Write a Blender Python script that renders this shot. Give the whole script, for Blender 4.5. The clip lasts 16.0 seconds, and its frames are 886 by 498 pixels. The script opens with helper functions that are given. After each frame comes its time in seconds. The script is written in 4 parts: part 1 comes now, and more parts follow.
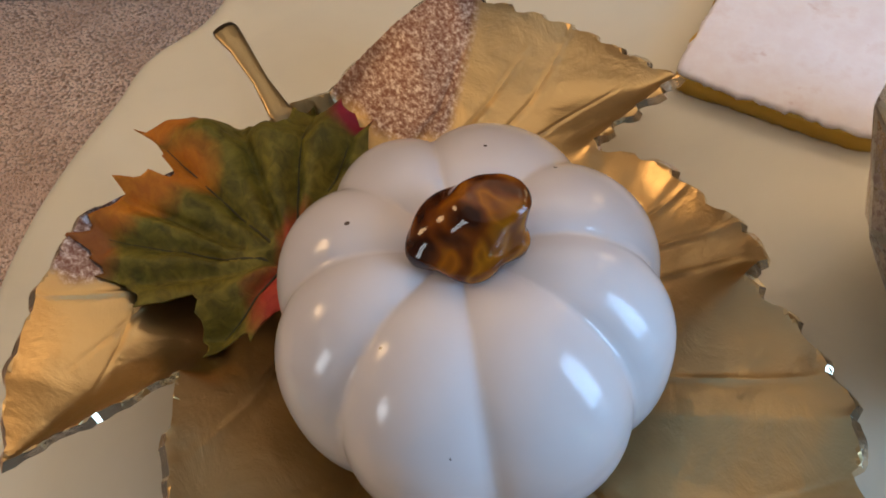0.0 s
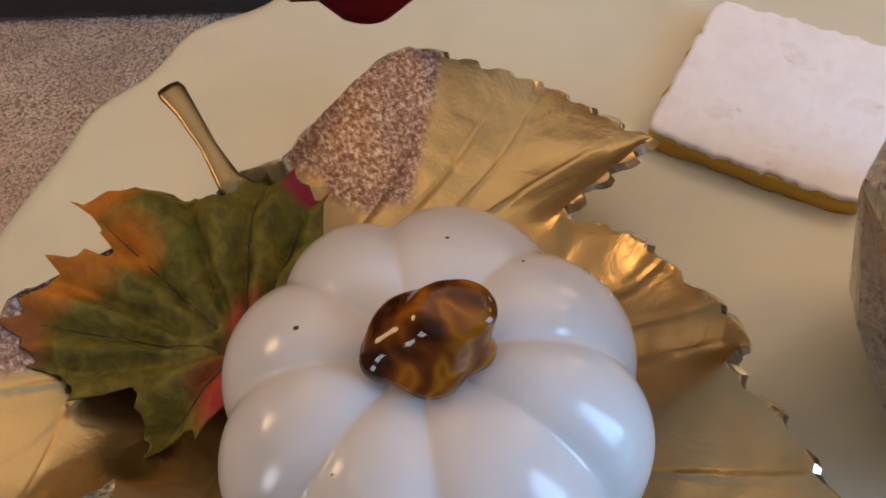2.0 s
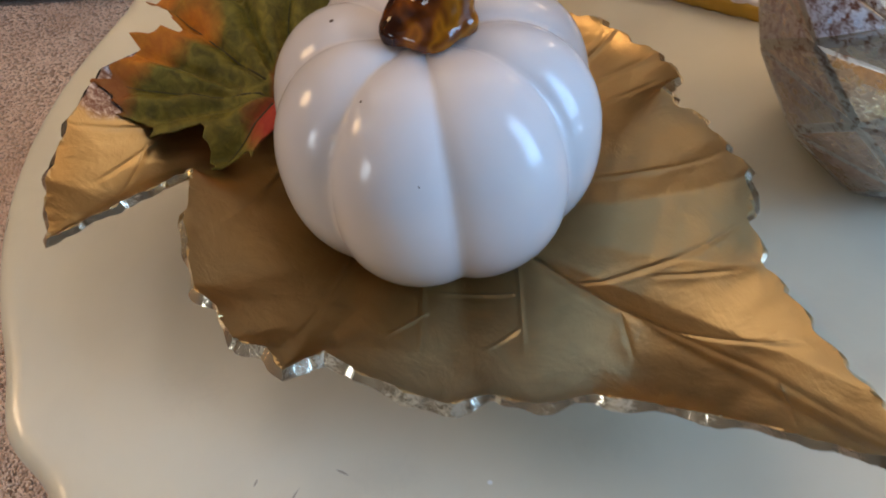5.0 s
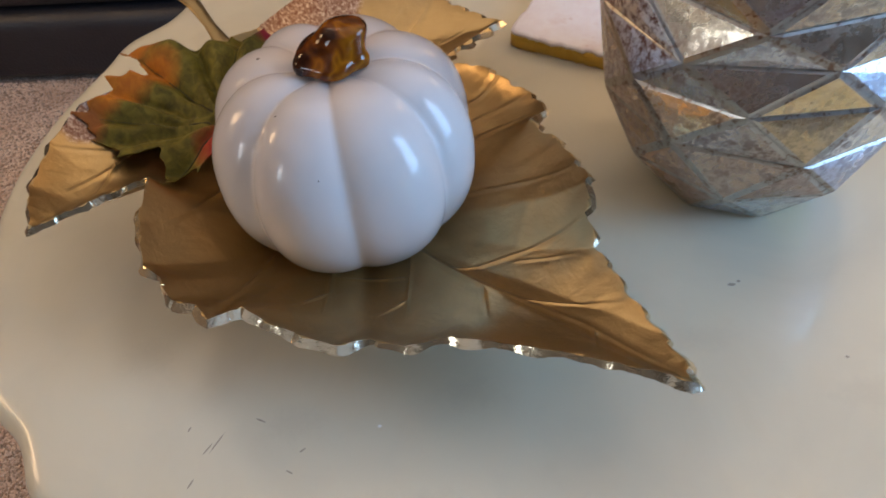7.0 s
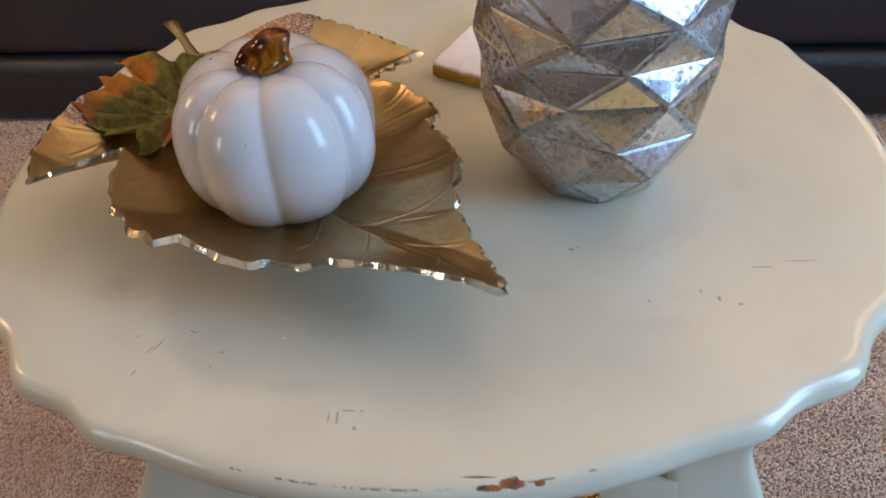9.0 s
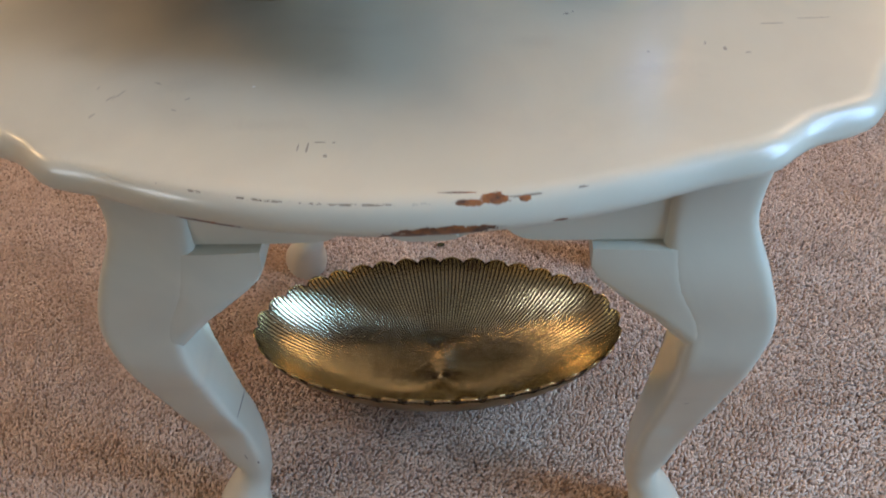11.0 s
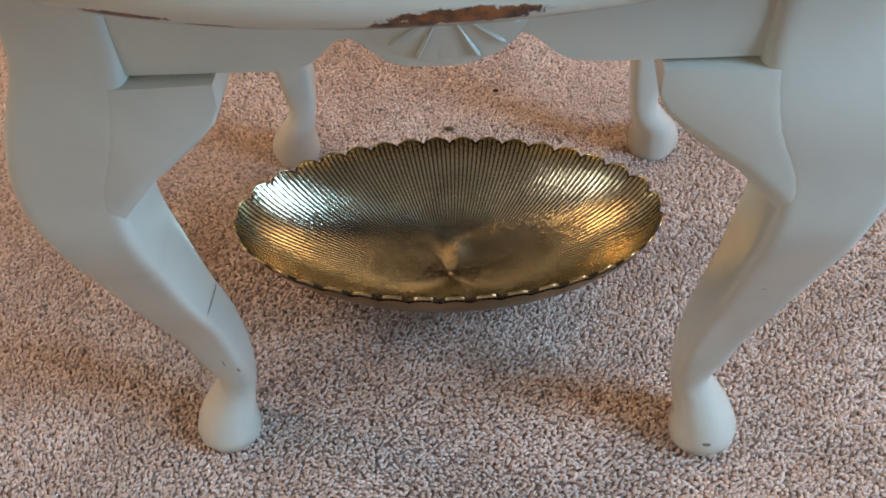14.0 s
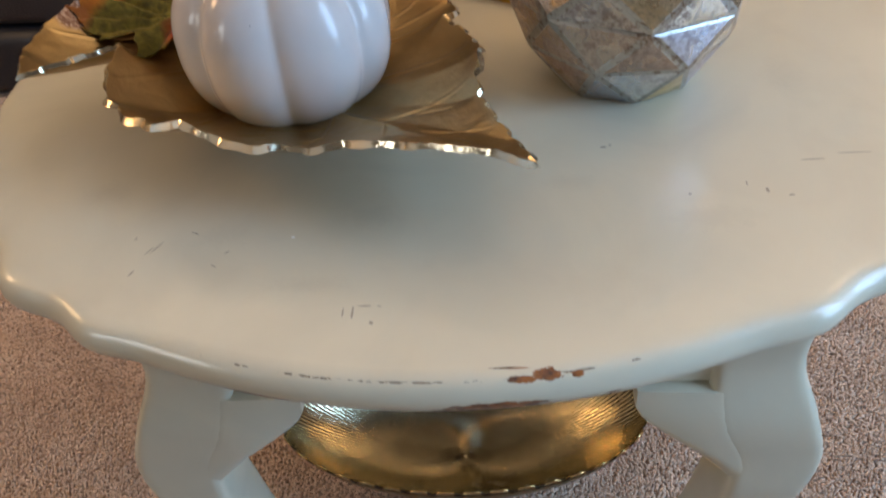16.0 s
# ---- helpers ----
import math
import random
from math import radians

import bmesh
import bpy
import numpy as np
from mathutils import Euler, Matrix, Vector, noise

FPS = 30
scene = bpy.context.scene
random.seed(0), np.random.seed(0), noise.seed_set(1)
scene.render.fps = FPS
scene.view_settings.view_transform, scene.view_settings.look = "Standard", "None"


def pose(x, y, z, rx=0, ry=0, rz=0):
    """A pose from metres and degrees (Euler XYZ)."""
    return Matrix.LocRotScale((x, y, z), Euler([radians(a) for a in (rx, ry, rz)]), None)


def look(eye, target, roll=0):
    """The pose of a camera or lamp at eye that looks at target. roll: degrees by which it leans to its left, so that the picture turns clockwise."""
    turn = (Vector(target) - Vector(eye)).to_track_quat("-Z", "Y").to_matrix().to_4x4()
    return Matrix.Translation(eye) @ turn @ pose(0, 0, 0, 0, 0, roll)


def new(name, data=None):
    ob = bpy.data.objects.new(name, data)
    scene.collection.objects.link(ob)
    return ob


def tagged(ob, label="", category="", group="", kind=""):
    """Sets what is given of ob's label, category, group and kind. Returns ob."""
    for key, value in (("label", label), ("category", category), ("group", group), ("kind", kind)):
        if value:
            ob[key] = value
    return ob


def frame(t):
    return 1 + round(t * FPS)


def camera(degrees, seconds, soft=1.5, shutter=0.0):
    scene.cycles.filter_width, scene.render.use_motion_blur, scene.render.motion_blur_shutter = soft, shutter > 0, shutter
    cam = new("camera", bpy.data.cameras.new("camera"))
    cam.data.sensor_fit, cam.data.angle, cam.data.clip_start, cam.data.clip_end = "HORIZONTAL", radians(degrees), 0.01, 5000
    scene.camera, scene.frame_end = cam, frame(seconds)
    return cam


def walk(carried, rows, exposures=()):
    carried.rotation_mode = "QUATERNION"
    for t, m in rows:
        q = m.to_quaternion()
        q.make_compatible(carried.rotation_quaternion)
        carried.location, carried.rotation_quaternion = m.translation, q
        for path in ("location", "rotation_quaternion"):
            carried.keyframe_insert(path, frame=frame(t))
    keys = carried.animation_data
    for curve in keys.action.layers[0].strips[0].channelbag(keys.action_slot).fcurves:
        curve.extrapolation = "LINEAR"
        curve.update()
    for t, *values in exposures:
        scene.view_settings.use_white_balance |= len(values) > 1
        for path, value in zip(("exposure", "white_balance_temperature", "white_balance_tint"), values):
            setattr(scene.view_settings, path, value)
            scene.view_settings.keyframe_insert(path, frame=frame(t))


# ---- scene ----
cam = camera(54.0, 16.0, 1.7, 0.5)
PATH = [
    (0, (-0.069, -0.218, 0.829), (-0.272, 0.873, -0.835), -10.1),
    (0.5, (-0.07, -0.208, 0.826), (-0.267, 0.884, -0.838), -9.5),
    (1, (-0.076, -0.192, 0.826), (-0.254, 0.904, -0.837), -8.8),
    (1.5, (-0.07, -0.182, 0.824), (-0.223, 0.921, -0.838), -7.9),
    (2, (-0.067, -0.183, 0.825), (-0.203, 0.926, -0.834), -7.6),
    (2.5, (-0.07, -0.2, 0.827), (-0.193, 0.922, -0.824), -7.2),
    (3, (-0.071, -0.221, 0.827), (-0.195, 0.907, -0.819), -7.3),
    (3.5, (-0.076, -0.241, 0.823), (-0.208, 0.894, -0.818), -7.6),
    (4, (-0.074, -0.265, 0.821), (-0.222, 0.874, -0.816), -8.4),
    (4.5, (-0.071, -0.294, 0.82), (-0.22, 0.862, -0.805), -8.7),
    (5, (-0.063, -0.33, 0.826), (-0.213, 0.842, -0.788), -9.0),
    (5.2, (-0.059, -0.34, 0.827), (-0.198, 0.84, -0.781), -8.8),
    (7.3, (-0.005, -0.427, 0.873), (-0.126, 0.919, -0.602), -7.1),
    (7.5, (0.002, -0.433, 0.881), (-0.132, 0.92, -0.586), -7.3),
    (8, (0.018, -0.471, 0.887), (-0.108, 0.93, -0.534), -6.1),
    (8.5, (0.045, -0.516, 0.901), (-0.099, 0.917, -0.487), -5.9),
    (9, (0.062, -0.556, 0.897), (-0.08, 0.905, -0.461), -5.0),
    (9.5, (0.074, -0.594, 0.86), (-0.079, 0.905, -0.455), -4.9),
    (10, (0.076, -0.62, 0.822), (-0.084, 0.867, -0.506), -4.8),
    (10.2, (0.077, -0.627, 0.808), (-0.089, 0.86, -0.519), -5.0),
    (12.3, (0.061, -0.619, 0.715), (-0.092, 0.758, -0.728), -5.0),
    (12.5, (0.063, -0.613, 0.709), (-0.094, 0.754, -0.743), -5.3),
    (13, (0.066, -0.595, 0.678), (-0.098, 0.747, -0.796), -5.7),
    (13.5, (0.058, -0.569, 0.647), (-0.111, 0.76, -0.837), -6.1),
    (14, (0.055, -0.56, 0.644), (-0.119, 0.772, -0.838), -6.3),
    (14.5, (0.057, -0.571, 0.68), (-0.12, 0.782, -0.782), -6.3),
    (15, (0.059, -0.575, 0.745), (-0.116, 0.811, -0.687), -6.3),
    (15.5, (0.056, -0.573, 0.789), (-0.113, 0.855, -0.601), -6.4),
    (16, (0.05, -0.57, 0.819), (-0.115, 0.904, -0.524), -6.1),
]
walk(cam, [(t, look(eye, target, roll)) for t, eye, target, roll in PATH], [(0, -0.08, 6900, 11), (3, -0.1, 6900, 12), (5, 0.04, 6650, 10), (7.5, -0.1, 6850, 12), (10, -0.03, 7000, 12), (12.5, 0.13, 7000, 12), (13.5, 0.32, 6950, 12), (14.3, 0.34, 6950, 12), (15.3, 0.04, 7450, 12), (16, -0.04, 7450, 12)])

# ---------------------------------------------------------------- light
sky = bpy.data.worlds.new("sky")
scene.world = sky
sky.use_nodes = True
wn = sky.node_tree
sky_tex = wn.nodes.new("ShaderNodeTexSky")
sky_tex.sky_type, sky_tex.sun_disc = "NISHITA", False
sky_tex.sun_elevation, sky_tex.sun_rotation = radians(35), radians(100)
wn.links.new(sky_tex.outputs[0], wn.nodes["Background"].inputs[0])
wn.nodes["Background"].inputs[1].default_value = 0.1


def area_light(name, eye, target, w, h, watts, colour):
    data = bpy.data.lights.new(name, "AREA")
    data.shape, data.size, data.size_y, data.energy, data.color = "RECTANGLE", w, h, watts, colour
    ob = new(name, data)
    ob.matrix_world = look(eye, target)
    return ob


# daylight in the openings of the two windows, and the warm lamps of the room
area_light("window_daylight", (1.54, -0.65, 1.15), (0, -0.65, 1.15), 0.56, 1.6, 50, (0.26, 0.55, 1.0))
area_light("window_daylight_west", (-2.42, -1.8, 1.35), (0, -1.1, 1.1), 0.6, 0.9, 18, (0.8, 0.9, 1.0))
area_light("uplighter", (1.05, 1.35, 1.5), (1.0, 1.25, 2.4), 0.4, 0.4, 22, (1.0, 0.82, 0.64))
area_light("uplighter", (-0.95, 1.35, 1.5), (-0.9, 1.25, 2.4), 0.4, 0.4, 19, (1.0, 0.82, 0.64))
# third bulb: an added, unseen lamp that brightens the dish's left front
for place, watts, size in (((-1.5, 0.15, 1.32), 18, 0.18), ((1.05, 0.5, 1.5), 9, 0.2), ((1.15, 1.2, 1.15), 8, 0.2)):
    bulb = bpy.data.lights.new("lamp_bulb", "POINT")
    bulb.energy, bulb.color, bulb.shadow_soft_size = watts, (1.0, 0.66, 0.36), size
    new("lamp_bulb", bulb).location = place

# ---------------------------------------------------------------- tools


def nodes_of(name):
    m = bpy.data.materials.new(name)
    m.use_nodes = True
    nt = m.node_tree
    return m, nt, nt.nodes["Principled BSDF"]


def add(nt, kind, **kw):
    n = nt.nodes.new(kind)
    for k, v in kw.items():
        if k == "op":
            n.operation = v
        else:
            n.inputs[k.replace("_", " ")].default_value = v
    return n


def link(nt, a, b):
    nt.links.new(a, b)


def math_node(nt, op, a, b=None, c=None, clamp=False):
    n = nt.nodes.new("ShaderNodeMath")
    n.operation, n.use_clamp = op, clamp
    for i, v in enumerate((a, b, c)):
        if v is None:
            continue
        if isinstance(v, (int, float)):
            n.inputs[i].default_value = v
        else:
            nt.links.new(v, n.inputs[i])
    return n.outputs[0]


def coords(nt):
    return nt.nodes.new("ShaderNodeTexCoord").outputs["Object"]


def noise_node(nt, vec, scale, detail=4.0, rough=0.55, distortion=0.0):
    n = add(nt, "ShaderNodeTexNoise", Scale=scale, Detail=detail, Roughness=rough, Distortion=distortion)
    nt.links.new(vec, n.inputs["Vector"])
    return n.outputs["Fac"]


def ramp(nt, fac, stops):
    n = nt.nodes.new("ShaderNodeValToRGB")
    while len(n.color_ramp.elements) < len(stops):
        n.color_ramp.elements.new(0.5)
    for e, (p, c) in zip(n.color_ramp.elements, stops):
        e.position, e.color = p, (*c, 1) if len(c) == 3 else c
    nt.links.new(fac, n.inputs[0])
    return n.outputs[0]


def mix(nt, fac, a, b):
    n = nt.nodes.new("ShaderNodeMix")
    n.data_type = "RGBA"
    for sock, v in ((n.inputs[0], fac), (n.inputs[6], a), (n.inputs[7], b)):
        if isinstance(v, (int, float)):
            sock.default_value = v
        elif isinstance(v, tuple):
            sock.default_value = (*v, 1)
        else:
            nt.links.new(v, sock)
    return n.outputs[2]


def bump(nt, bsdf, height, strength, distance, before=None):
    n = add(nt, "ShaderNodeBump", Strength=strength, Distance=distance)
    nt.links.new(height, n.inputs["Height"])
    if before is not None:
        nt.links.new(before, n.inputs["Normal"])
    nt.links.new(n.outputs[0], bsdf.inputs["Normal"])
    return n.outputs[0]


def span(nt, value, lo, hi, out_lo=0.0, out_hi=1.0):
    n = nt.nodes.new("ShaderNodeMapRange")
    n.clamp = True
    for i, v in enumerate((lo, hi, out_lo, out_hi)):
        n.inputs[1 + i].default_value = v
    nt.links.new(value, n.inputs[0])
    return n.outputs[0]


def blot(nt, vec, centre, size, ragged, turn=0.0):
    """A ragged patch of wear: 1 inside an ellipsoid, with an uneven outline."""
    m = nt.nodes.new("ShaderNodeMapping")
    m.vector_type = "TEXTURE"
    m.inputs["Location"].default_value, m.inputs["Scale"].default_value = centre, size
    m.inputs["Rotation"].default_value = (0, 0, radians(turn))
    nt.links.new(vec, m.inputs["Vector"])
    n = nt.nodes.new("ShaderNodeVectorMath")
    n.operation = "LENGTH"
    nt.links.new(m.outputs[0], n.inputs[0])
    return math_node(nt, "SUBTRACT", ragged, n.outputs["Value"])


def mesh_of(name, bm, material, smooth=True):
    me = bpy.data.meshes.new(name)
    bm.normal_update()
    bm.to_mesh(me)
    bm.free()
    for m in material if isinstance(material, (list, tuple)) else [material]:
        me.materials.append(m)
    if smooth:
        me.polygons.foreach_set("use_smooth", [True] * len(me.polygons))
    return me


def part(name, bm, material, parent, label="", smooth=True, sharp=None):
    me = mesh_of(name, bm, material, smooth) if isinstance(bm, bmesh.types.BMesh) else bm
    if sharp:
        me.set_sharp_from_angle(angle=radians(sharp))
    ob = new(name, me)
    ob.parent = parent
    if label:
        ob["label"] = label
    return ob


def thing(name, place, label, category, group="", kind=""):
    ob = new(name)
    ob.location = place
    ob.empty_display_size = 0.05
    return tagged(ob, label, category, group, kind)


def box(bm, lo, hi, bevel=0.0, segments=2):
    vs = bmesh.ops.create_cube(bm, size=1.0)["verts"]
    for v in vs:
        v.co = Vector([lo[i] + (v.co[i] + 0.5) * (hi[i] - lo[i]) for i in range(3)])
    if bevel:
        es = list({e for v in vs for e in v.link_edges})
        bmesh.ops.bevel(bm, geom=es, offset=bevel, segments=segments, profile=0.6, affect="EDGES")
    return bm


def loft(rings, cap_first=True, cap_last=True, closed=True):
    """A skin over rings of equal numbers of points."""
    bm = bmesh.new()
    vs = [[bm.verts.new(p) for p in r] for r in rings]
    n = len(rings[0])
    for a, b in zip(vs, vs[1:]):
        for i in range(n if closed else n - 1):
            j = (i + 1) % n
            bm.faces.new((a[i], a[j], b[j], b[i]))
    if cap_first:
        bm.faces.new(vs[0][::-1])
    if cap_last:
        bm.faces.new(vs[-1])
    bmesh.ops.recalc_face_normals(bm, faces=bm.faces)
    return bm


def glide(stations, n):
    """n rows smoothly between the given rows (Catmull-Rom over the first value)."""
    s = np.array(stations, float)
    out = []
    for k in range(n):
        x = k / (n - 1) * (len(s) - 1)
        i = min(int(x), len(s) - 2)
        f = x - i
        p0, p1, p2, p3 = s[max(i - 1, 0)], s[i], s[i + 1], s[min(i + 2, len(s) - 1)]
        out.append(0.5 * (2 * p1 + (p2 - p0) * f + (2 * p0 - 5 * p1 + 4 * p2 - p3) * f * f + (3 * p1 - p0 - 3 * p2 + p3) * f ** 3))
    return out


def tube(points, radii, n=10, flat=1.0):
    """A round bar along points; flat squeezes it vertically."""
    rings = []
    for i, p in enumerate(points):
        p = Vector(p)
        d = (Vector(points[min(i + 1, len(points) - 1)]) - Vector(points[max(i - 1, 0)])).normalized()
        side = d.cross(Vector((0, 0, 1)))
        side = side.normalized() if side.length > 1e-4 else Vector((1, 0, 0))
        up = side.cross(d)
        rings.append([p + radii[i] * (math.cos(a) * side + flat * math.sin(a) * up) for a in (2 * math.pi * k / n for k in range(n))])
    return loft(rings)


# ---------------------------------------------------------------- materials
def paint_material(name, tint):
    """Old cream furniture paint, rubbed and chipped to the wood."""
    m, nt, b = nodes_of(name)
    p = coords(nt)
    cloud = noise_node(nt, p, 6.0, 5.0)
    base = mix(nt, span(nt, cloud, 0.35, 0.7), tint, tuple(c * 0.95 for c in tint))
    grime = span(nt, noise_node(nt, p, 12.0, 5.0, 0.55, 0.8), 0.45, 0.85, 0.0, 0.22)
    base = mix(nt, grime, base, (0.3, 0.27, 0.22))
    link(nt, base, b.inputs["Base Color"])
    link(nt, span(nt, cloud, 0.3, 0.7, 0.29, 0.37), b.inputs["Roughness"])
    b.inputs["Coat Weight"].default_value = 0.4
    b.inputs["Coat Roughness"].default_value = 0.11
    bump(nt, b, noise_node(nt, p, 26.0, 2.0, 0.4), 0.03, 0.002)
    return m, nt, b, p, base


CREAM = (0.665, 0.607, 0.46)
paint, nt, b, p, base = paint_material("cream_paint", CREAM)
nick = None
ragged = math_node(nt, "ADD", 0.4, math_node(nt, "MULTIPLY", noise_node(nt, p, 220.0, 4.0, 0.7), 1.2))
for centre, size in (
    ((0.194, -0.208, 0.25), (0.006, 0.03, 0.003)), ((-0.203, -0.2, 0.285), (0.004, 0.03, 0.0015)), ((-0.19, -0.19, 0.27), (0.002, 0.03, 0.002)),
    ((0.2, -0.2, 0.02), (0.004, 0.02, 0.002)), ((-0.165, -0.18, 0.12), (0.001, 0.03, 0.006)), ((-0.158, -0.18, 0.105), (0.001, 0.03, 0.005)),
    ((0.175, -0.17, 0.03), (0.003, 0.02, 0.0015)), ((0.21, -0.16, 0.03), (0.003, 0.02, 0.001)), ((-0.15, -0.2, 0.2), (0.0012, 0.03, 0.002)),
):
    w = blot(nt, p, centre, size, ragged)
    nick = w if nick is None else math_node(nt, "MAXIMUM", nick, w)
link(nt, mix(nt, span(nt, nick, 0.0, 0.2, 0.0, 0.85), base, (0.12, 0.07, 0.045)), b.inputs["Base Color"])
top_paint, nt, b, p, base = paint_material("worn_cream_paint", CREAM)
ragged = math_node(nt, "ADD", 0.1, math_node(nt, "MULTIPLY", noise_node(nt, p, 210.0, 6.0, 0.75), 1.8))
wear = None
for centre, size in (
    ((0.064, -0.3085, 0.5), (0.009, 0.004, 0.004)), ((0.052, -0.3105, 0.5), (0.008, 0.0022, 0.004)),
    ((0.078, -0.307, 0.5), (0.004, 0.0016, 0.004)), ((0.046, -0.3045, 0.5), (0.009, 0.0006, 0.004)),
    ((0.04, -0.317, 0.485), (0.026, 0.02, 0.0034)), ((0.018, -0.317, 0.482), (0.013, 0.02, 0.0022)),
    ((-0.083, -0.31, 0.483), (0.02, 0.02, 0.0014)),
    ((-0.05, -0.315, 0.481), (0.01, 0.02, 0.0011)),
    ((0.095, -0.31, 0.484), (0.004, 0.02, 0.0011)),
    ((-0.316, -0.061, 0.499), (0.0007, 0.005, 0.004)), ((0.34, -0.02, 0.5), (0.001, 0.008, 0.003)),
):
    w = blot(nt, p, centre, size, ragged)
    wear = w if wear is None else math_node(nt, "MAXIMUM", wear, w)
spl = nt.nodes.new("ShaderNodeSeparateXYZ")
link(nt, p, spl.inputs[0])
along = nt.nodes.new("ShaderNodeCombineXYZ")
link(nt, spl.outputs[0], along.inputs[0])
link(nt, math_node(nt, "MULTIPLY", spl.outputs[2], 2.5), along.inputs[2])
band = span(nt, math_node(nt, "ABSOLUTE", math_node(nt, "SUBTRACT", spl.outputs[2], 0.4984)), 0.0, 0.0004, 1.0, 0.0)
reach = span(nt, math_node(nt, "ABSOLUTE", math_node(nt, "SUBTRACT", spl.outputs[0], 0.012)), 0.06, 0.16, 0.0, 0.14)
broken = math_node(nt, "SUBTRACT", noise_node(nt, along.outputs[0], 95.0, 6.0, 0.75), reach)
rubbed = math_node(nt, "MULTIPLY", math_node(nt, "MULTIPLY", band, span(nt, spl.outputs[1], -0.25, -0.24, 1.0, 0.0)), span(nt, broken, 0.51, 0.54))
chips = span(nt, wear, 0.0, 0.12)
bare = math_node(nt, "MAXIMUM", chips, rubbed)
wood = ramp(nt, noise_node(nt, p, 120.0, 3.0), [(0.36, (0.05, 0.02, 0.012)), (0.6, (0.33, 0.105, 0.022))])
worn = mix(nt, chips, mix(nt, math_node(nt, "MULTIPLY", rubbed, 0.9), base, (0.08, 0.045, 0.03)), wood)
scratch = None
for centre, size in (
    ((-0.0235, -0.2735, 0.5), (0.0014, 0.0016, 0.01)), ((-0.034, -0.266, 0.5), (0.0007, 0.0048, 0.01)),
    ((-0.039, -0.2655, 0.5), (0.0005, 0.004, 0.01)), ((-0.028, -0.2615, 0.5), (0.0042, 0.0006, 0.01)),
    ((-0.0205, -0.262, 0.5), (0.0012, 0.0006, 0.01)), ((0.106, -0.132, 0.5), (0.002, 0.001, 0.01)),
    ((0.11, -0.13, 0.5), (0.001, 0.0008, 0.01)), ((0.193, -0.179, 0.5), (0.0012, 0.0022, 0.01)),
    ((0.205, -0.184, 0.5), (0.0018, 0.0009, 0.01)), ((0.15, -0.18, 0.5), (0.0012, 0.001, 0.01)),
    ((0.183, -0.172, 0.5), (0.0006, 0.002, 0.01)), ((0.225, -0.152, 0.5), (0.008, 0.0006, 0.01)),
    ((0.25, -0.147, 0.5), (0.01, 0.0005, 0.01)),
):
    w = blot(nt, p, centre, size, ragged)
    scratch = w if scratch is None else math_node(nt, "MAXIMUM", scratch, w)
for x, y, long, turn in ((-0.153, -0.211, 0.006, 62), (-0.157, -0.214, 0.004, 58), (-0.162, -0.232, 0.003, 66), (-0.116, -0.228, 0.002, -30), (-0.111, -0.217, 0.0018, 40), (-0.168, -0.203, 0.0016, 70), (-0.133, -0.2, 0.004, -25)):
    w = blot(nt, p, (x, y, 0.5), (long, 0.0005, 0.01), ragged, turn)
    scratch = math_node(nt, "MAXIMUM", scratch, w)
scuff = span(nt, scratch, 0.0, 0.2, 0.0, 0.6)
worn = mix(nt, scuff, worn, (0.14, 0.1, 0.08))
smudge = None
worn_spots = math_node(nt, "MULTIPLY", noise_node(nt, p, 130.0, 6.0, 0.8, 1.0), 1.9)
for x, y, w_, h_ in ((-0.118, -0.202, 0.022, 0.012), (-0.03, -0.19, 0.02, 0.012), (0.085, -0.165, 0.02, 0.01), (-0.2, -0.16, 0.02, 0.014), (0.16, -0.2, 0.03, 0.012), (-0.06, -0.245, 0.03, 0.008), (0.23, -0.06, 0.016, 0.03)):
    w = blot(nt, p, (x, y, 0.5), (w_, h_, 0.05), worn_spots)
    smudge = w if smudge is None else math_node(nt, "MAXIMUM", smudge, w)
worn = mix(nt, span(nt, smudge, 0.0, 0.7, 0.0, 0.1), worn, (0.3, 0.26, 0.21))
white_fleck = span(nt, blot(nt, p, (-0.075, -0.206, 0.5), (0.0012, 0.001, 0.01), 1.0), 0.0, 0.3)
link(nt, mix(nt, white_fleck, worn, (0.85, 0.85, 0.83)), b.inputs["Base Color"])
bump(nt, b, math_node(nt, "SUBTRACT", 1.0, bare), 0.5, 0.0006)

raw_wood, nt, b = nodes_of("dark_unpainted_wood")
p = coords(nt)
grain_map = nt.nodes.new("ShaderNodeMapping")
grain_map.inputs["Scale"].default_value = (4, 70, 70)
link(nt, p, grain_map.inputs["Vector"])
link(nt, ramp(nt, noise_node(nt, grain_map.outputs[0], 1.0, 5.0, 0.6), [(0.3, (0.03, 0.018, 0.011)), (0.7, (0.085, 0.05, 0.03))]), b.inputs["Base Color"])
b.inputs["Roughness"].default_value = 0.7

carpet_mat, nt, b = nodes_of("beige_carpet_pile")
rnd = nt.nodes.new("ShaderNodeNewGeometry").outputs["Random Per Island"]
p = coords(nt)
tuft = ramp(nt, rnd, [(0.0, (0.3, 0.18, 0.12)), (0.16, (0.66, 0.46, 0.34)), (0.6, (0.85, 0.645, 0.505)), (1.0, (0.9, 0.72, 0.585))])
patch = span(nt, noise_node(nt, p, 9.0, 5.0, 0.65), 0.38, 0.66)
link(nt, mix(nt, patch, tuft, mix(nt, 0.6, tuft, (0.53, 0.345, 0.235))), b.inputs["Base Color"])
b.inputs["Roughness"].default_value = 0.95
b.inputs["Specular IOR Level"].default_value = 0.15
b.inputs["Sheen Weight"].default_value = 0.3
bump(nt, b, noise_node(nt, p, 900.0, 2.0), 0.5, 0.001)

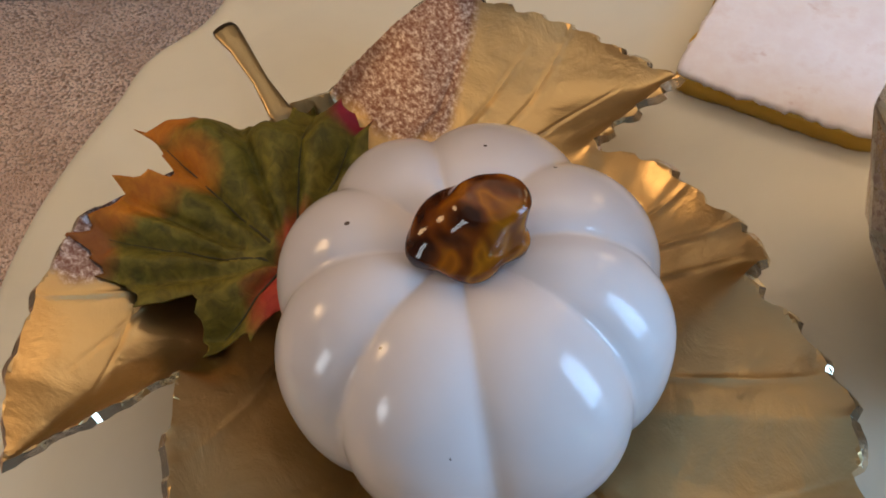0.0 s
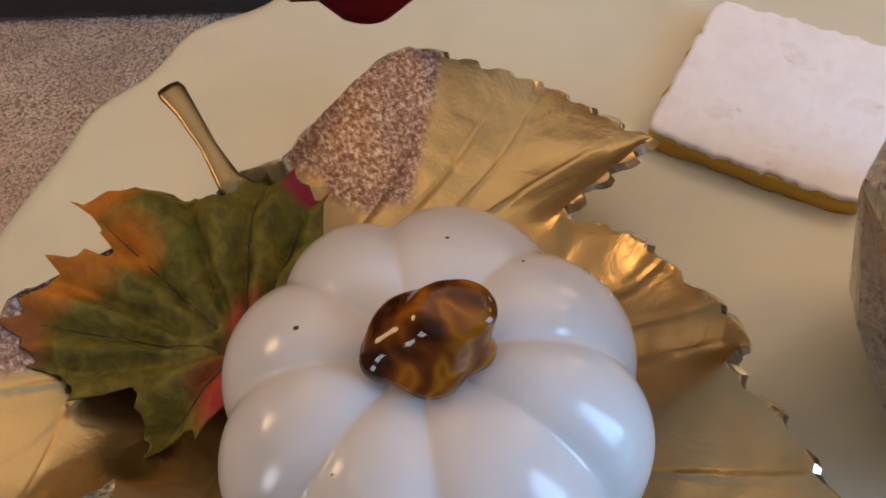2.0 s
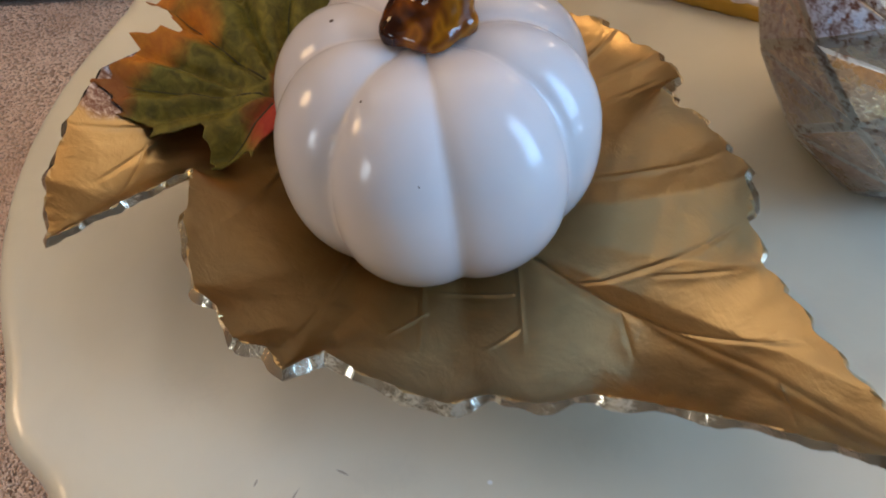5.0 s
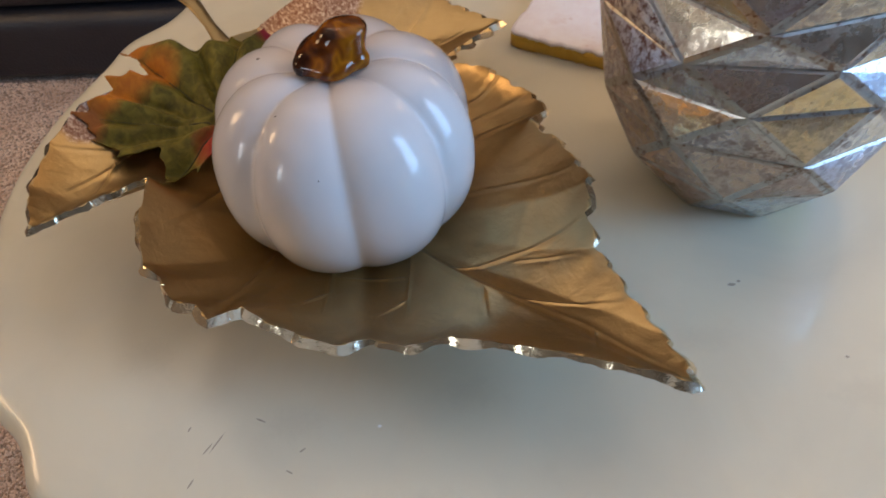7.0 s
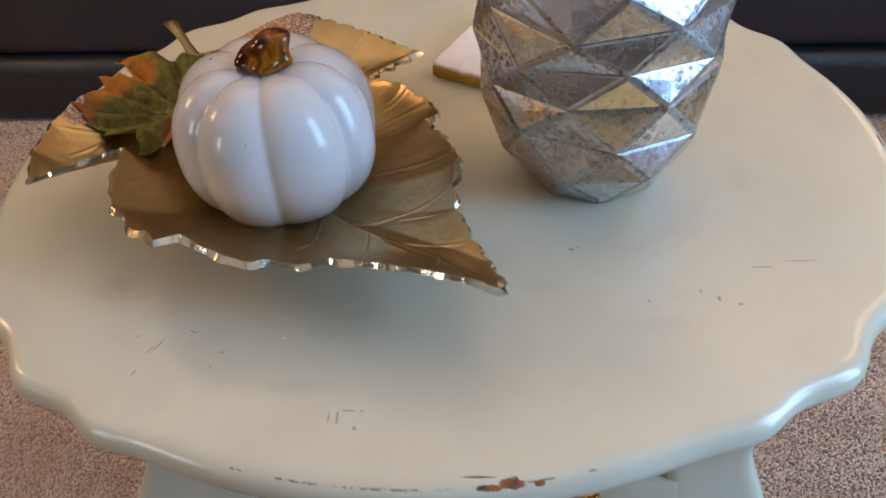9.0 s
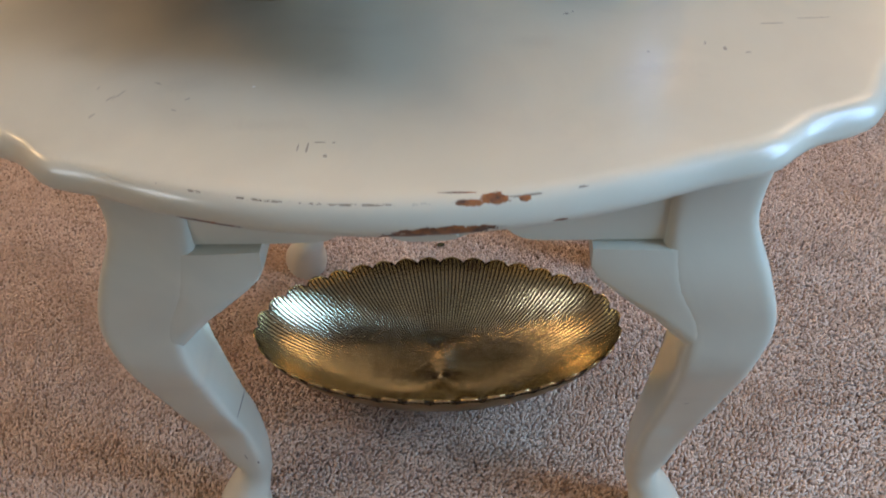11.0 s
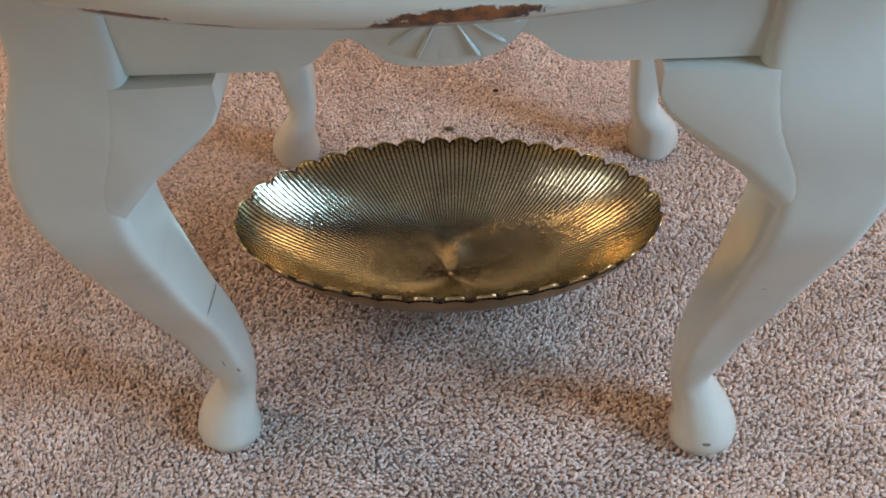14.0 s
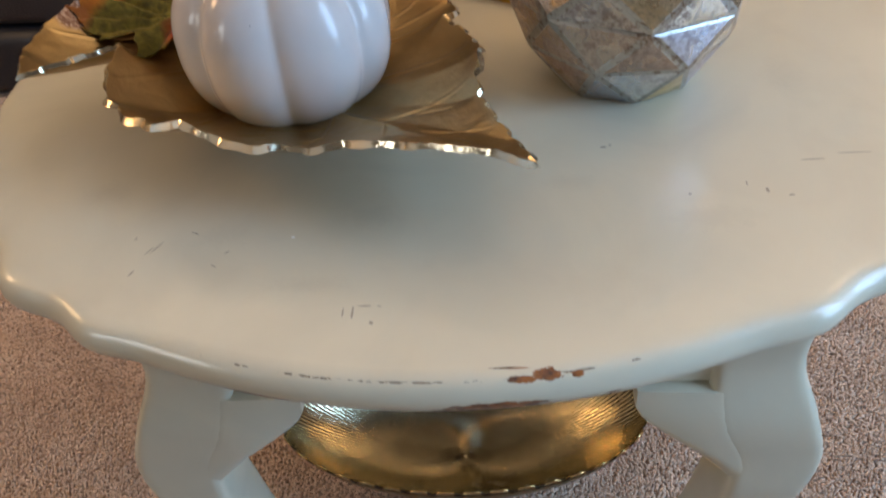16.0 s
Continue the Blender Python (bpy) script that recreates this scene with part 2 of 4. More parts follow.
backing_mat, nt, b = nodes_of("carpet_ground")
p = coords(nt)
grain = noise_node(nt, p, 260.0, 3.0, 0.7)
link(nt, ramp(nt, grain, [(0.3, (0.26, 0.18, 0.135)), (0.5, (0.42, 0.315, 0.25)), (0.7, (0.58, 0.46, 0.385))]), b.inputs["Base Color"])
b.inputs["Roughness"].default_value = 0.95
bump(nt, b, grain, 1.0, 0.006)

ceramic, nt, b = nodes_of("white_glazed_ceramic")
p = coords(nt)
glaze = mix(nt, span(nt, noise_node(nt, p, 18.0, 4.0), 0.35, 0.7), (0.62, 0.56, 0.53), (0.58, 0.525, 0.5))
speck = None
for centre, size in (((-0.034, 0.007, 0.1), 0.0009), ((-0.021, -0.034, 0.1), 0.0005), ((0.008, 0.036, 0.1), 0.0006), ((-0.002, -0.06, 0.07), 0.0005), ((0.03, 0.03, 0.1), 0.0005)):
    w = blot(nt, p, centre, (size * 1.3, size, 0.02), 1.0)
    speck = w if speck is None else math_node(nt, "MAXIMUM", speck, w)
link(nt, mix(nt, span(nt, speck, 0.0, 0.3), glaze, (0.06, 0.035, 0.025)), b.inputs["Base Color"])
b.inputs["Roughness"].default_value = 0.17
b.inputs["Specular IOR Level"].default_value = 0.45
b.inputs["Subsurface Weight"].default_value = 0.0
bump(nt, b, noise_node(nt, p, 30.0, 2.0), 0.26, 0.004)

glaze_brown, nt, b = nodes_of("brown_amber_glaze")
p = coords(nt)
streak = noise_node(nt, p, 70.0, 2.0, 0.45, 0.4)
link(nt, ramp(nt, streak, [(0.34, (0.03, 0.007, 0.0015)), (0.45, (0.13, 0.03, 0.003)), (0.54, (0.3, 0.095, 0.005)), (0.62, (0.16, 0.04, 0.003)), (0.72, (0.045, 0.01, 0.002))]), b.inputs["Base Color"])
b.inputs["Roughness"].default_value = 0.06
b.inputs["Specular IOR Level"].default_value = 0.35
bump(nt, b, noise_node(nt, p, 80.0, 2.0), 0.12, 0.003)


def metal(name, colour, rough, spread=0.1, grain=120.0, relief=0.2):
    m, nt, b = nodes_of(name)
    p = coords(nt)
    n1 = noise_node(nt, p, 14.0, 4.0)
    n2 = noise_node(nt, p, grain, 4.0, 0.6)
    link(nt, mix(nt, span(nt, n1, 0.35, 0.7), colour, tuple(c * 0.78 for c in colour)), b.inputs["Base Color"])
    b.inputs["Metallic"].default_value = 1.0
    link(nt, span(nt, n1, 0.3, 0.7, rough - spread / 2, rough + spread / 2), b.inputs["Roughness"])
    bump(nt, b, n2, relief, 0.0012)
    return m, nt, b, p


leaf_gold, nt, b, p = metal("brushed_gold_metal", (0.54, 0.38, 0.18), 0.32, 0.09, 260.0, 0.3)
spl = nt.nodes.new("ShaderNodeSeparateXYZ")
link(nt, p, spl.inputs[0])
fray = math_node(nt, "ADD", 0.75, math_node(nt, "MULTIPLY", noise_node(nt, p, 60.0, 4.0), 0.5))
tarnish = span(nt, blot(nt, p, (0.006, 0.078, 0.05), (0.045, 0.06, 0.09), fray), 0.0, 0.15)
before_vein = span(nt, math_node(nt, "ADD", spl.outputs[0], math_node(nt, "MULTIPLY", spl.outputs[1], 0.75)), 0.08, 0.086, 1.0, 0.0)
tarnish = math_node(nt, "MULTIPLY", tarnish, before_vein)
tarnish = math_node(nt, "MAXIMUM", tarnish, span(nt, blot(nt, p, (0.0, -0.075, 0.05), (0.022, 0.04, 0.09), fray), 0.0, 0.15))
mottle = ramp(nt, noise_node(nt, p, 480.0, 3.0, 0.7), [(0.4, (0.17, 0.085, 0.07)), (0.53, (0.32, 0.23, 0.205)), (0.68, (0.62, 0.55, 0.52))])
old = b.inputs["Base Color"].links[0].from_socket
link(nt, mix(nt, math_node(nt, "MULTIPLY", tarnish, 0.95), old, mottle), b.inputs["Base Color"])
old = b.inputs["Roughness"].links[0].from_socket
link(nt, math_node(nt, "ADD", old, math_node(nt, "MULTIPLY", tarnish, 0.12)), b.inputs["Roughness"])
grain = math_node(nt, "ADD", noise_node(nt, p, 42.0, 6.0, 0.65, 0.5), math_node(nt, "MULTIPLY", noise_node(nt, p, 300.0, 3.0), 0.12))
bump(nt, b, grain, 0.3, 0.003)
# darker than the blade's gold: the stalk's dim reflection is put into its colour
stalk_gold, *_ = metal("dim_gold_stalk", (0.3, 0.225, 0.12), 0.3, 0.1, 200.0, 0.3)
edge_gold, *_ = metal("polished_cut_edge", (0.8, 0.7, 0.52), 0.15, 0.06, 200.0, 0.4)
# patina for the inside grooves, painted shade for the rim's notches
bowl_patina_shade, *_ = metal("dark_brown_patina_shade", (0.07, 0.046, 0.022), 0.24, 0.1, 300.0, 0.3)
bowl_patina_shade.node_tree.nodes["Principled BSDF"].inputs["Metallic"].default_value = 0.8
bowl_gold, nt, b, p = metal("ribbed_gold_glaze", (0.88, 0.77, 0.5), 0.15, 0.04, 420.0, 0.22)
bead = noise_node(nt, p, 420.0, 3.0, 0.7)
stain = noise_node(nt, p, 30.0, 4.0)
old = b.inputs["Base Color"].links[0].from_socket
# brown patina plus the dark table underside's reflection, painted into the bowl's middle
patina_reflection = span(nt, blot(nt, p, (0.0, 0.022, 0.02), (0.1, 0.05, 0.12), math_node(nt, "ADD", 0.35, math_node(nt, "MULTIPLY", noise_node(nt, p, 38.0, 5.0, 0.65), 1.3))), 0.0, 0.7, 0.0, 0.5)
old = mix(nt, patina_reflection, old, (0.17, 0.12, 0.06))
link(nt, mix(nt, math_node(nt, "MULTIPLY", span(nt, bead, 0.42, 0.6), span(nt, stain, 0.35, 0.65, 0.05, 0.4)), old, (0.14, 0.08, 0.035)), b.inputs["Base Color"])
bowl_back, *_ = metal("dull_gold_outside", (0.42, 0.3, 0.15), 0.42, 0.1, 160.0, 0.4)
bowl_rim, *_ = metal("bright_gold_rim", (0.8, 0.62, 0.32), 0.12, 0.06, 120.0, 0.1)

vase_metal, nt, b = nodes_of("antiqued_silver_leaf")
p = coords(nt)
rnd = nt.nodes.new("ShaderNodeObjectInfo").outputs["Random"]
shade = math_node(nt, "FRACT", math_node(nt, "ADD", rnd, math_node(nt, "MULTIPLY", noise_node(nt, p, 30.0, 5.0, 0.65), 0.35)))
foil = ramp(nt, shade, [(0.0, (0.86, 0.83, 0.8)), (0.2, (0.8, 0.6, 0.32)), (0.36, (0.62, 0.53, 0.42)), (0.5, (0.46, 0.32, 0.25)), (0.62, (0.56, 0.48, 0.42)), (0.8, (0.52, 0.56, 0.68)), (1.0, (0.84, 0.8, 0.72))])
rust = noise_node(nt, p, 210.0, 6.0, 0.78)
rust_big = noise_node(nt, p, 22.0, 3.0)
amount = math_node(nt, "MULTIPLY", span(nt, rust, 0.46, 0.57), math_node(nt, "MULTIPLY", span(nt, rust_big, 0.34, 0.56), span(nt, rnd, 0.1, 0.7, 0.5, 1.0)))
lie = nt.nodes.new("ShaderNodeSeparateXYZ")
link(nt, p, lie.inputs[0])
amount = math_node(nt, "MULTIPLY", amount, span(nt, lie.outputs[2], 0.03, 0.09, 0.35, 1.0))
foil = mix(nt, amount, foil, (0.12, 0.045, 0.025))
link(nt, foil, b.inputs["Base Color"])
link(nt, math_node(nt, "SUBTRACT", 0.95, math_node(nt, "MULTIPLY", amount, 0.7)), b.inputs["Metallic"])
link(nt, math_node(nt, "ADD", span(nt, rust_big, 0.3, 0.7, 0.2, 0.32), math_node(nt, "MULTIPLY", amount, 0.25)), b.inputs["Roughness"])
bump(nt, b, noise_node(nt, p, 60.0, 5.0, 0.6), 0.16, 0.003)

vase_groove, nt, b, p = metal("dull_pewter_seams", (0.56, 0.54, 0.51), 0.36, 0.1, 120.0, 0.3)
old = b.inputs["Base Color"].links[0].from_socket
link(nt, mix(nt, span(nt, noise_node(nt, p, 210.0, 6.0, 0.78), 0.52, 0.6), old, (0.22, 0.14, 0.1)), b.inputs["Base Color"])

leather, nt, b = nodes_of("black_leather")
p = coords(nt)
hide = add(nt, "ShaderNodeTexVoronoi", Scale=260.0)
link(nt, p, hide.inputs["Vector"])
link(nt, mix(nt, noise_node(nt, p, 4.0, 4.0), (0.012, 0.012, 0.016), (0.028, 0.027, 0.032)), b.inputs["Base Color"])
link(nt, span(nt, noise_node(nt, p, 9.0, 4.0), 0.3, 0.7, 0.36, 0.52), b.inputs["Roughness"])
bump(nt, b, hide.outputs["Distance"], 0.25, 0.002)

stone_pink, nt, b = nodes_of("pale_pink_tumbled_stone")
p = coords(nt)
vein = noise_node(nt, p, 60.0, 5.0, 0.6)
pits = span(nt, noise_node(nt, p, 80.0, 2.0), 0.7, 0.78)
col = ramp(nt, vein, [(0.32, (0.8, 0.72, 0.72)), (0.55, (0.85, 0.8, 0.81)), (0.72, (0.78, 0.68, 0.67))])
link(nt, mix(nt, math_node(nt, "MULTIPLY", pits, 0.6), col, (0.6, 0.42, 0.38)), b.inputs["Base Color"])
b.inputs["Roughness"].default_value = 0.55
bump(nt, b, vein, 0.12, 0.002)
stone_gold, nt, b, p = metal("gold_painted_edge", (0.68, 0.42, 0.07), 0.42, 0.1, 90.0, 0.7)
b.inputs["Metallic"].default_value = 0.55

maple_mat, nt, b = nodes_of("printed_fabric_maple_leaf")
p = coords(nt)
sep = nt.nodes.new("ShaderNodeSeparateXYZ")
link(nt, p, sep.inputs[0])
length = nt.nodes.new("ShaderNodeVectorMath")
length.operation = "LENGTH"
link(nt, p, length.inputs[0])
n1 = noise_node(nt, p, 45.0, 4.0)
n2 = noise_node(nt, p, 150.0, 5.0, 0.6, 0.6)
green = ramp(nt, n2, [(0.3, (0.065, 0.052, 0.005)), (0.5, (0.125, 0.1, 0.01)), (0.72, (0.21, 0.165, 0.022))])
ragged_leaf = math_node(nt, "ADD", 0.5, n1)


def tint_patches(under, patches, colour):
    fac = None
    for x, y, w, h_ in patches:
        k = span(nt, blot(nt, p, (x, y, 0.06), (w, h_, 0.5), ragged_leaf), 0.0, 0.5)
        fac = k if fac is None else math_node(nt, "MAXIMUM", fac, k)
    return mix(nt, fac, under, colour)


green = tint_patches(green, [(-0.072, 0.06, 0.036, 0.016), (-0.05, 0.04, 0.026, 0.014), (-0.08, 0.026, 0.034, 0.014), (-0.058, 0.034, 0.016, 0.016)], mix(nt, n2, (0.27, 0.055, 0.005), (0.64, 0.24, 0.016)))
green = tint_patches(green, [(-0.086, 0.008, 0.016, 0.014), (-0.086, 0.072, 0.012, 0.008), (-0.062, 0.043, 0.007, 0.005)], mix(nt, n2, (0.2, 0.05, 0.012), (0.34, 0.12, 0.02)))
green = tint_patches(green, [(0.0, -0.014, 0.02, 0.018), (0.003, 0.004, 0.012, 0.022)], mix(nt, n2, (0.22, 0.01, 0.008), (0.46, 0.05, 0.02)))
green = tint_patches(green, [(0.022, 0.064, 0.015, 0.013)], mix(nt, n2, (0.16, 0.006, 0.02), (0.3, 0.016, 0.045)))
link(nt, green, b.inputs["Base Color"])
b.inputs["Roughness"].default_value = 0.65
b.inputs["Specular IOR Level"].default_value = 0.3
bump(nt, b, n2, 0.45, 0.0016)
maple_vein, nt, b = nodes_of("dark_leaf_veins")
b.inputs["Base Color"].default_value, b.inputs["Roughness"].default_value = (0.055, 0.045, 0.014, 1), 0.8


def petal_material(name, a, c):
    m, nt, b = nodes_of(name)
    n = noise_node(nt, coords(nt), 120.0, 4.0)
    link(nt, mix(nt, n, a, c), b.inputs["Base Color"])
    b.inputs["Roughness"].default_value = 0.75
    bump(nt, b, n, 0.3, 0.001)
    return m


petal_orange = petal_material("orange_silk", (0.62, 0.17, 0.02), (0.75, 0.27, 0.05))
petal_red = petal_material("dark_red_silk", (0.28, 0.012, 0.02), (0.42, 0.03, 0.035))
stem_green = petal_material("green_stem", (0.06, 0.09, 0.02), (0.1, 0.12, 0.04))

wall_paint, nt, b = nodes_of("brown_wall_paint")
n = noise_node(nt, coords(nt), 40.0, 4.0)
link(nt, mix(nt, n, (0.2, 0.175, 0.145), (0.24, 0.21, 0.175)), b.inputs["Base Color"])
b.inputs["Roughness"].default_value = 0.85
bump(nt, b, n, 0.1, 0.002)
white_ceiling, nt, b = nodes_of("white_ceiling_paint")
n = noise_node(nt, coords(nt), 50.0, 4.0)
link(nt, mix(nt, n, (0.72, 0.71, 0.69), (0.78, 0.77, 0.75)), b.inputs["Base Color"])
b.inputs["Roughness"].default_value = 0.9
white_trim, nt, b = nodes_of("white_window_paint")
n = noise_node(nt, coords(nt), 60.0, 3.0)
link(nt, mix(nt, n, (0.76, 0.75, 0.73), (0.82, 0.81, 0.79)), b.inputs["Base Color"])
b.inputs["Roughness"].default_value = 0.4

# ---------------------------------------------------------------- room
FLOOR = -0.006
X0, X1, Y0, Y1, ROOF = -2.3, 1.45, -2.3, 1.95, 2.45


def flat_box(name, lo, hi, material, label, category):
    ob = new(name, mesh_of(name, box(bmesh.new(), lo, hi), material, smooth=False))
    return tagged(ob, label, category, kind="structure")


flat_box("floor", (X0 - 0.2, Y0 - 0.2, -0.12), (X1 + 0.2, Y1 + 0.2, FLOOR), backing_mat, "beige wall-to-wall carpet laid on the floor", "carpet")
flat_box("ceiling", (X0 - 0.2, Y0 - 0.2, ROOF), (X1 + 0.2, Y1 + 0.2, ROOF + 0.15), white_ceiling, "plain white painted ceiling of the room", "ceiling")
flat_box("wall_north", (X0 - 0.2, Y1, FLOOR), (X1 + 0.2, Y1 + 0.15, ROOF), wall_paint, "plain brown-painted wall behind the sofa", "wall")
flat_box("wall_south", (X0 - 0.2, Y0 - 0.15, FLOOR), (X1 + 0.2, Y0, ROOF), wall_paint, "plain brown-painted wall of the room", "wall")


def wall_with_window(name, horizontal, at, thick, lo, hi, w0, w1, s0, s1, label):
    """A wall pierced by one opening from w0 to w1 along it and s0 to s1 up it."""
    bm = bmesh.new()
    for a0, a1, z0, z1 in ((lo, w0, FLOOR, ROOF), (w1, hi, FLOOR, ROOF), (w0, w1, FLOOR, s0), (w0, w1, s1, ROOF)):
        if horizontal:
            box(bm, (a0, at, z0), (a1, at + thick, z1))
        else:
            box(bm, (at, a0, z0), (at + thick, a1, z1))
    return tagged(new(name, mesh_of(name, bm, wall_paint, smooth=False)), label, "wall", kind="structure")


wall_with_window("wall_east", False, X1, 0.15, Y0, Y1, -1.0, -0.3, 0.3, 2.0, "brown-painted wall with a tall window opening")
wall_with_window("wall_west", False, X0 - 0.15, 0.15, Y0, Y1, -2.15, -1.45, 0.85, 1.85, "brown-painted wall with a smaller window opening")


def window(name, horizontal, at, w0, w1, s0, s1, bars, label):
    root = thing(name, (0, 0, 0), label, "window", kind="structure")
    t = 0.05

    def bar(kind, a0, a1, z0, z1):
        lo, hi = ((a0, at, z0), (a1, at + 0.05, z1)) if horizontal else ((at, a0, z0), (at + 0.05, a1, z1))
        part(kind, box(bmesh.new(), lo, hi, 0.006), white_trim, root)
    bar("jamb", w0, w0 + t, s0, s1)
    bar("jamb", w1 - t, w1, s0, s1)
    bar("sill", w0 + t, w1 - t, s0, s0 + t)
    bar("head", w0 + t, w1 - t, s1 - t, s1)
    for k in range(1, bars):
        c = w0 + (w1 - w0) * k / bars
        bar("mullion", c - 0.025, c + 0.025, s0 + t, s1 - t)
    return root


window("window_1", False, X1 + 0.03, -1.0, -0.3, 0.3, 2.0, 2, "white-painted window frame with two tall panes of daylight")
window("window_2", False, X0 - 0.09, -2.15, -1.45, 0.85, 1.85, 2, "white-painted window frame with two panes of daylight")

# ---------------------------------------------------------------- the table
TX, TY, TZ = 0.012, -0.022, 0.5
RX, RY = 0.331, 0.291


def rim_point(a, grow=0.0):
    """The table's outline: an oval with a scalloped run of three waves towards each leg."""
    c, s = math.cos(a), math.sin(a)
    q = math.degrees(math.atan2(abs(s), abs(c)))
    wave = 0.024 * math.exp(-((q - 56) / 4.2) ** 2) + 0.042 * math.exp(-((q - 44) / 5.2) ** 2) + 0.026 * math.exp(-((q - 31) / 4.8) ** 2)
    k = 1.0 + wave - 0.004
    return Vector((TX + RX * k * c + grow * c, TY + RY * k * s + grow * s, 0))


table = thing("side_table", (0, 0, 0), "cream-painted oval side table with scalloped edge and chipped paint", "table")
N = 480
profile = [(-0.2, 0.5), (-0.05, 0.5), (-0.008, 0.5), (-0.003, 0.4996), (0.0005, 0.498), (0.003, 0.4955), (0.0048, 0.4915), (0.0052, 0.487), (0.004, 0.4825), (0.0005, 0.479), (-0.005, 0.4772), (-0.014, 0.4765), (-0.03, 0.4765), (-0.2, 0.4765)]
rings = [[rim_point(2 * math.pi * i / N, g) + Vector((0, 0, z)) for i in range(N)] for g, z in profile]
slab = loft(rings)
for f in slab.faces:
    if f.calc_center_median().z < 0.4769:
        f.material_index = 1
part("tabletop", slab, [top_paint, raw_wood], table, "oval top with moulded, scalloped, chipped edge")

LEG = [  # height, out along x, out along y, half width, roundness
    (0.477, 0.167, 0.203, 0.0272, 0.16), (0.43, 0.166, 0.2025, 0.0262, 0.16), (0.39, 0.175, 0.2095, 0.031, 0.12), (0.35, 0.1893, 0.2135, 0.0278, 0.13),
    (0.31, 0.1872, 0.2172, 0.0248, 0.16), (0.26, 0.1862, 0.2042, 0.0227, 0.2), (0.21, 0.1818, 0.1935, 0.02, 0.2), (0.16, 0.1808, 0.1772, 0.0186, 0.22),
    (0.11, 0.1778, 0.1706, 0.0172, 0.45), (0.072, 0.1772, 0.166, 0.0142, 0.8), (0.05, 0.1862, 0.1655, 0.0185, 1.0), (0.03, 0.194, 0.173, 0.0232, 1.0),
    (0.014, 0.1965, 0.177, 0.0262, 1.0), (0.002, 0.196, 0.1765, 0.0248, 1.0), (FLOOR, 0.195, 0.1755, 0.021, 1.0)]


def leg_mesh(sx, sy):
    rings = []
    for z, ox, oy, h, rnd in glide(LEG, 60):
        lean = (z - 0.24) / 0.24
        cx, cy = 0.0125 + 0.0085 * lean + sx * ox, -0.015 - 0.007 * lean + sy * oy
        ring = []
        for k in range(56):
            a = 2 * math.pi * k / 56
            c, s = math.cos(a), math.sin(a)
            e = 0.1 + 0.9 * min(max(rnd, 0), 1)
            ring.append((cx + h * math.copysign(abs(c) ** e, c), cy + h * math.copysign(abs(s) ** e, s), z))
        rings.append(ring)
    return loft(rings)


def ear_mesh(sx, sy, along_x):
    """The shaped bracket between a leg's knee and the apron; its face runs on from the knee's."""
    low = [(-0.03, 0.325), (-0.012, 0.345), (0.0, 0.358), (0.01, 0.366), (0.02, 0.3745), (0.03, 0.383), (0.037, 0.39), (0.041, 0.398)]
    rows = glide(LEG, 90)[::-1]
    table_z = [r[0] for r in rows]
    face = [(r[2] if along_x else r[1]) + r[3] for r in rows]
    inner = [(0.1405 if along_x else 0.1765) - ((r[1] if along_x else r[2]) - r[3]) for r in rows]
    post = 0.203 if along_x else 0.167
    rings = []
    for s_ in np.linspace(-0.032, 0.041, 54):
        zl = float(np.interp(s_, [q[0] for q in low], [q[1] for q in low]))
        fade = 1 - 0.5 * (max(0.0, s_ + 0.01) / 0.051) ** 1.7
        ring = []
        for k in range(25):
            z = 0.4125 + (zl - 0.4125) * k / 24
            depth = 0.0262 + (float(np.interp(z, table_z, face)) - post - 0.0262) * fade - 0.0001
            depth -= 0.004 * max(0.0, (k / 3 - 6.5) / 1.5) ** 2
            # past the leg's inner corner the bracket sinks into the leg
            depth -= 0.0006 * (max(0.0, float(np.interp(z, table_z, inner)) - s_ - 0.0045) / 0.005) ** 2
            ring.append((max(depth, 0.006), z))
        ring += [(0.004, zl + 0.002), (0.004, 0.4125)]
        lean = [(z - 0.24) / 0.24 for _, z in ring]
        pts = []
        for (depth, z), l in zip(ring, lean):
            x, y = 0.0125 + 0.0085 * l + sx * 0.167, -0.015 - 0.007 * l + sy * 0.203
            pts.append((x - sx * (0.0265 + s_), y + sy * depth, z) if along_x else (x + sx * depth, y - sy * (0.0265 + s_), z))
        rings.append(pts)
    return loft(rings)


for sx in (-1, 1):
    for sy in (-1, 1):
        leg = part("leg", leg_mesh(sx, sy), paint, table)
        part("knee_bracket", ear_mesh(sx, sy, True), paint, leg, smooth=True, sharp=40)
        part("knee_bracket", ear_mesh(sx, sy, False), paint, leg, smooth=True, sharp=40)


def apron_mesh(length, dip):
    """A rail with a serpentine lower edge, along x, its face at y = 0."""
    bm = bmesh.new()
    n = 96
    front, back = [], []
    for side, y in ((front, 0.0), (back, 0.018)):
        for i in range(n + 1):
            x = length * (i / n - 0.5)
            d = abs(x)
            z = 0.4145 + dip * (0.016 * math.exp(-((d - 0.038) / 0.014) ** 2))
            side.append((bm.verts.new((x, y, z)), bm.verts.new((x, y, 0.4768))))
    for i in range(n):
        (a, b_), (c, d) = front[i], front[i + 1]
        (e, f), (g, h) = back[i], back[i + 1]
        bm.faces.new((a, c, d, b_))
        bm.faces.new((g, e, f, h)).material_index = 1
        bm.faces.new((e, g, c, a))
        bm.faces.new((b_, d, h, f))
    bm.faces.new((front[0][0], front[0][1], back[0][1], back[0][0]))
    bm.faces.new((front[-1][1], front[-1][0], back[-1][0], back[-1][1]))
    bmesh.ops.recalc_face_normals(bm, faces=bm.faces)
    return bm


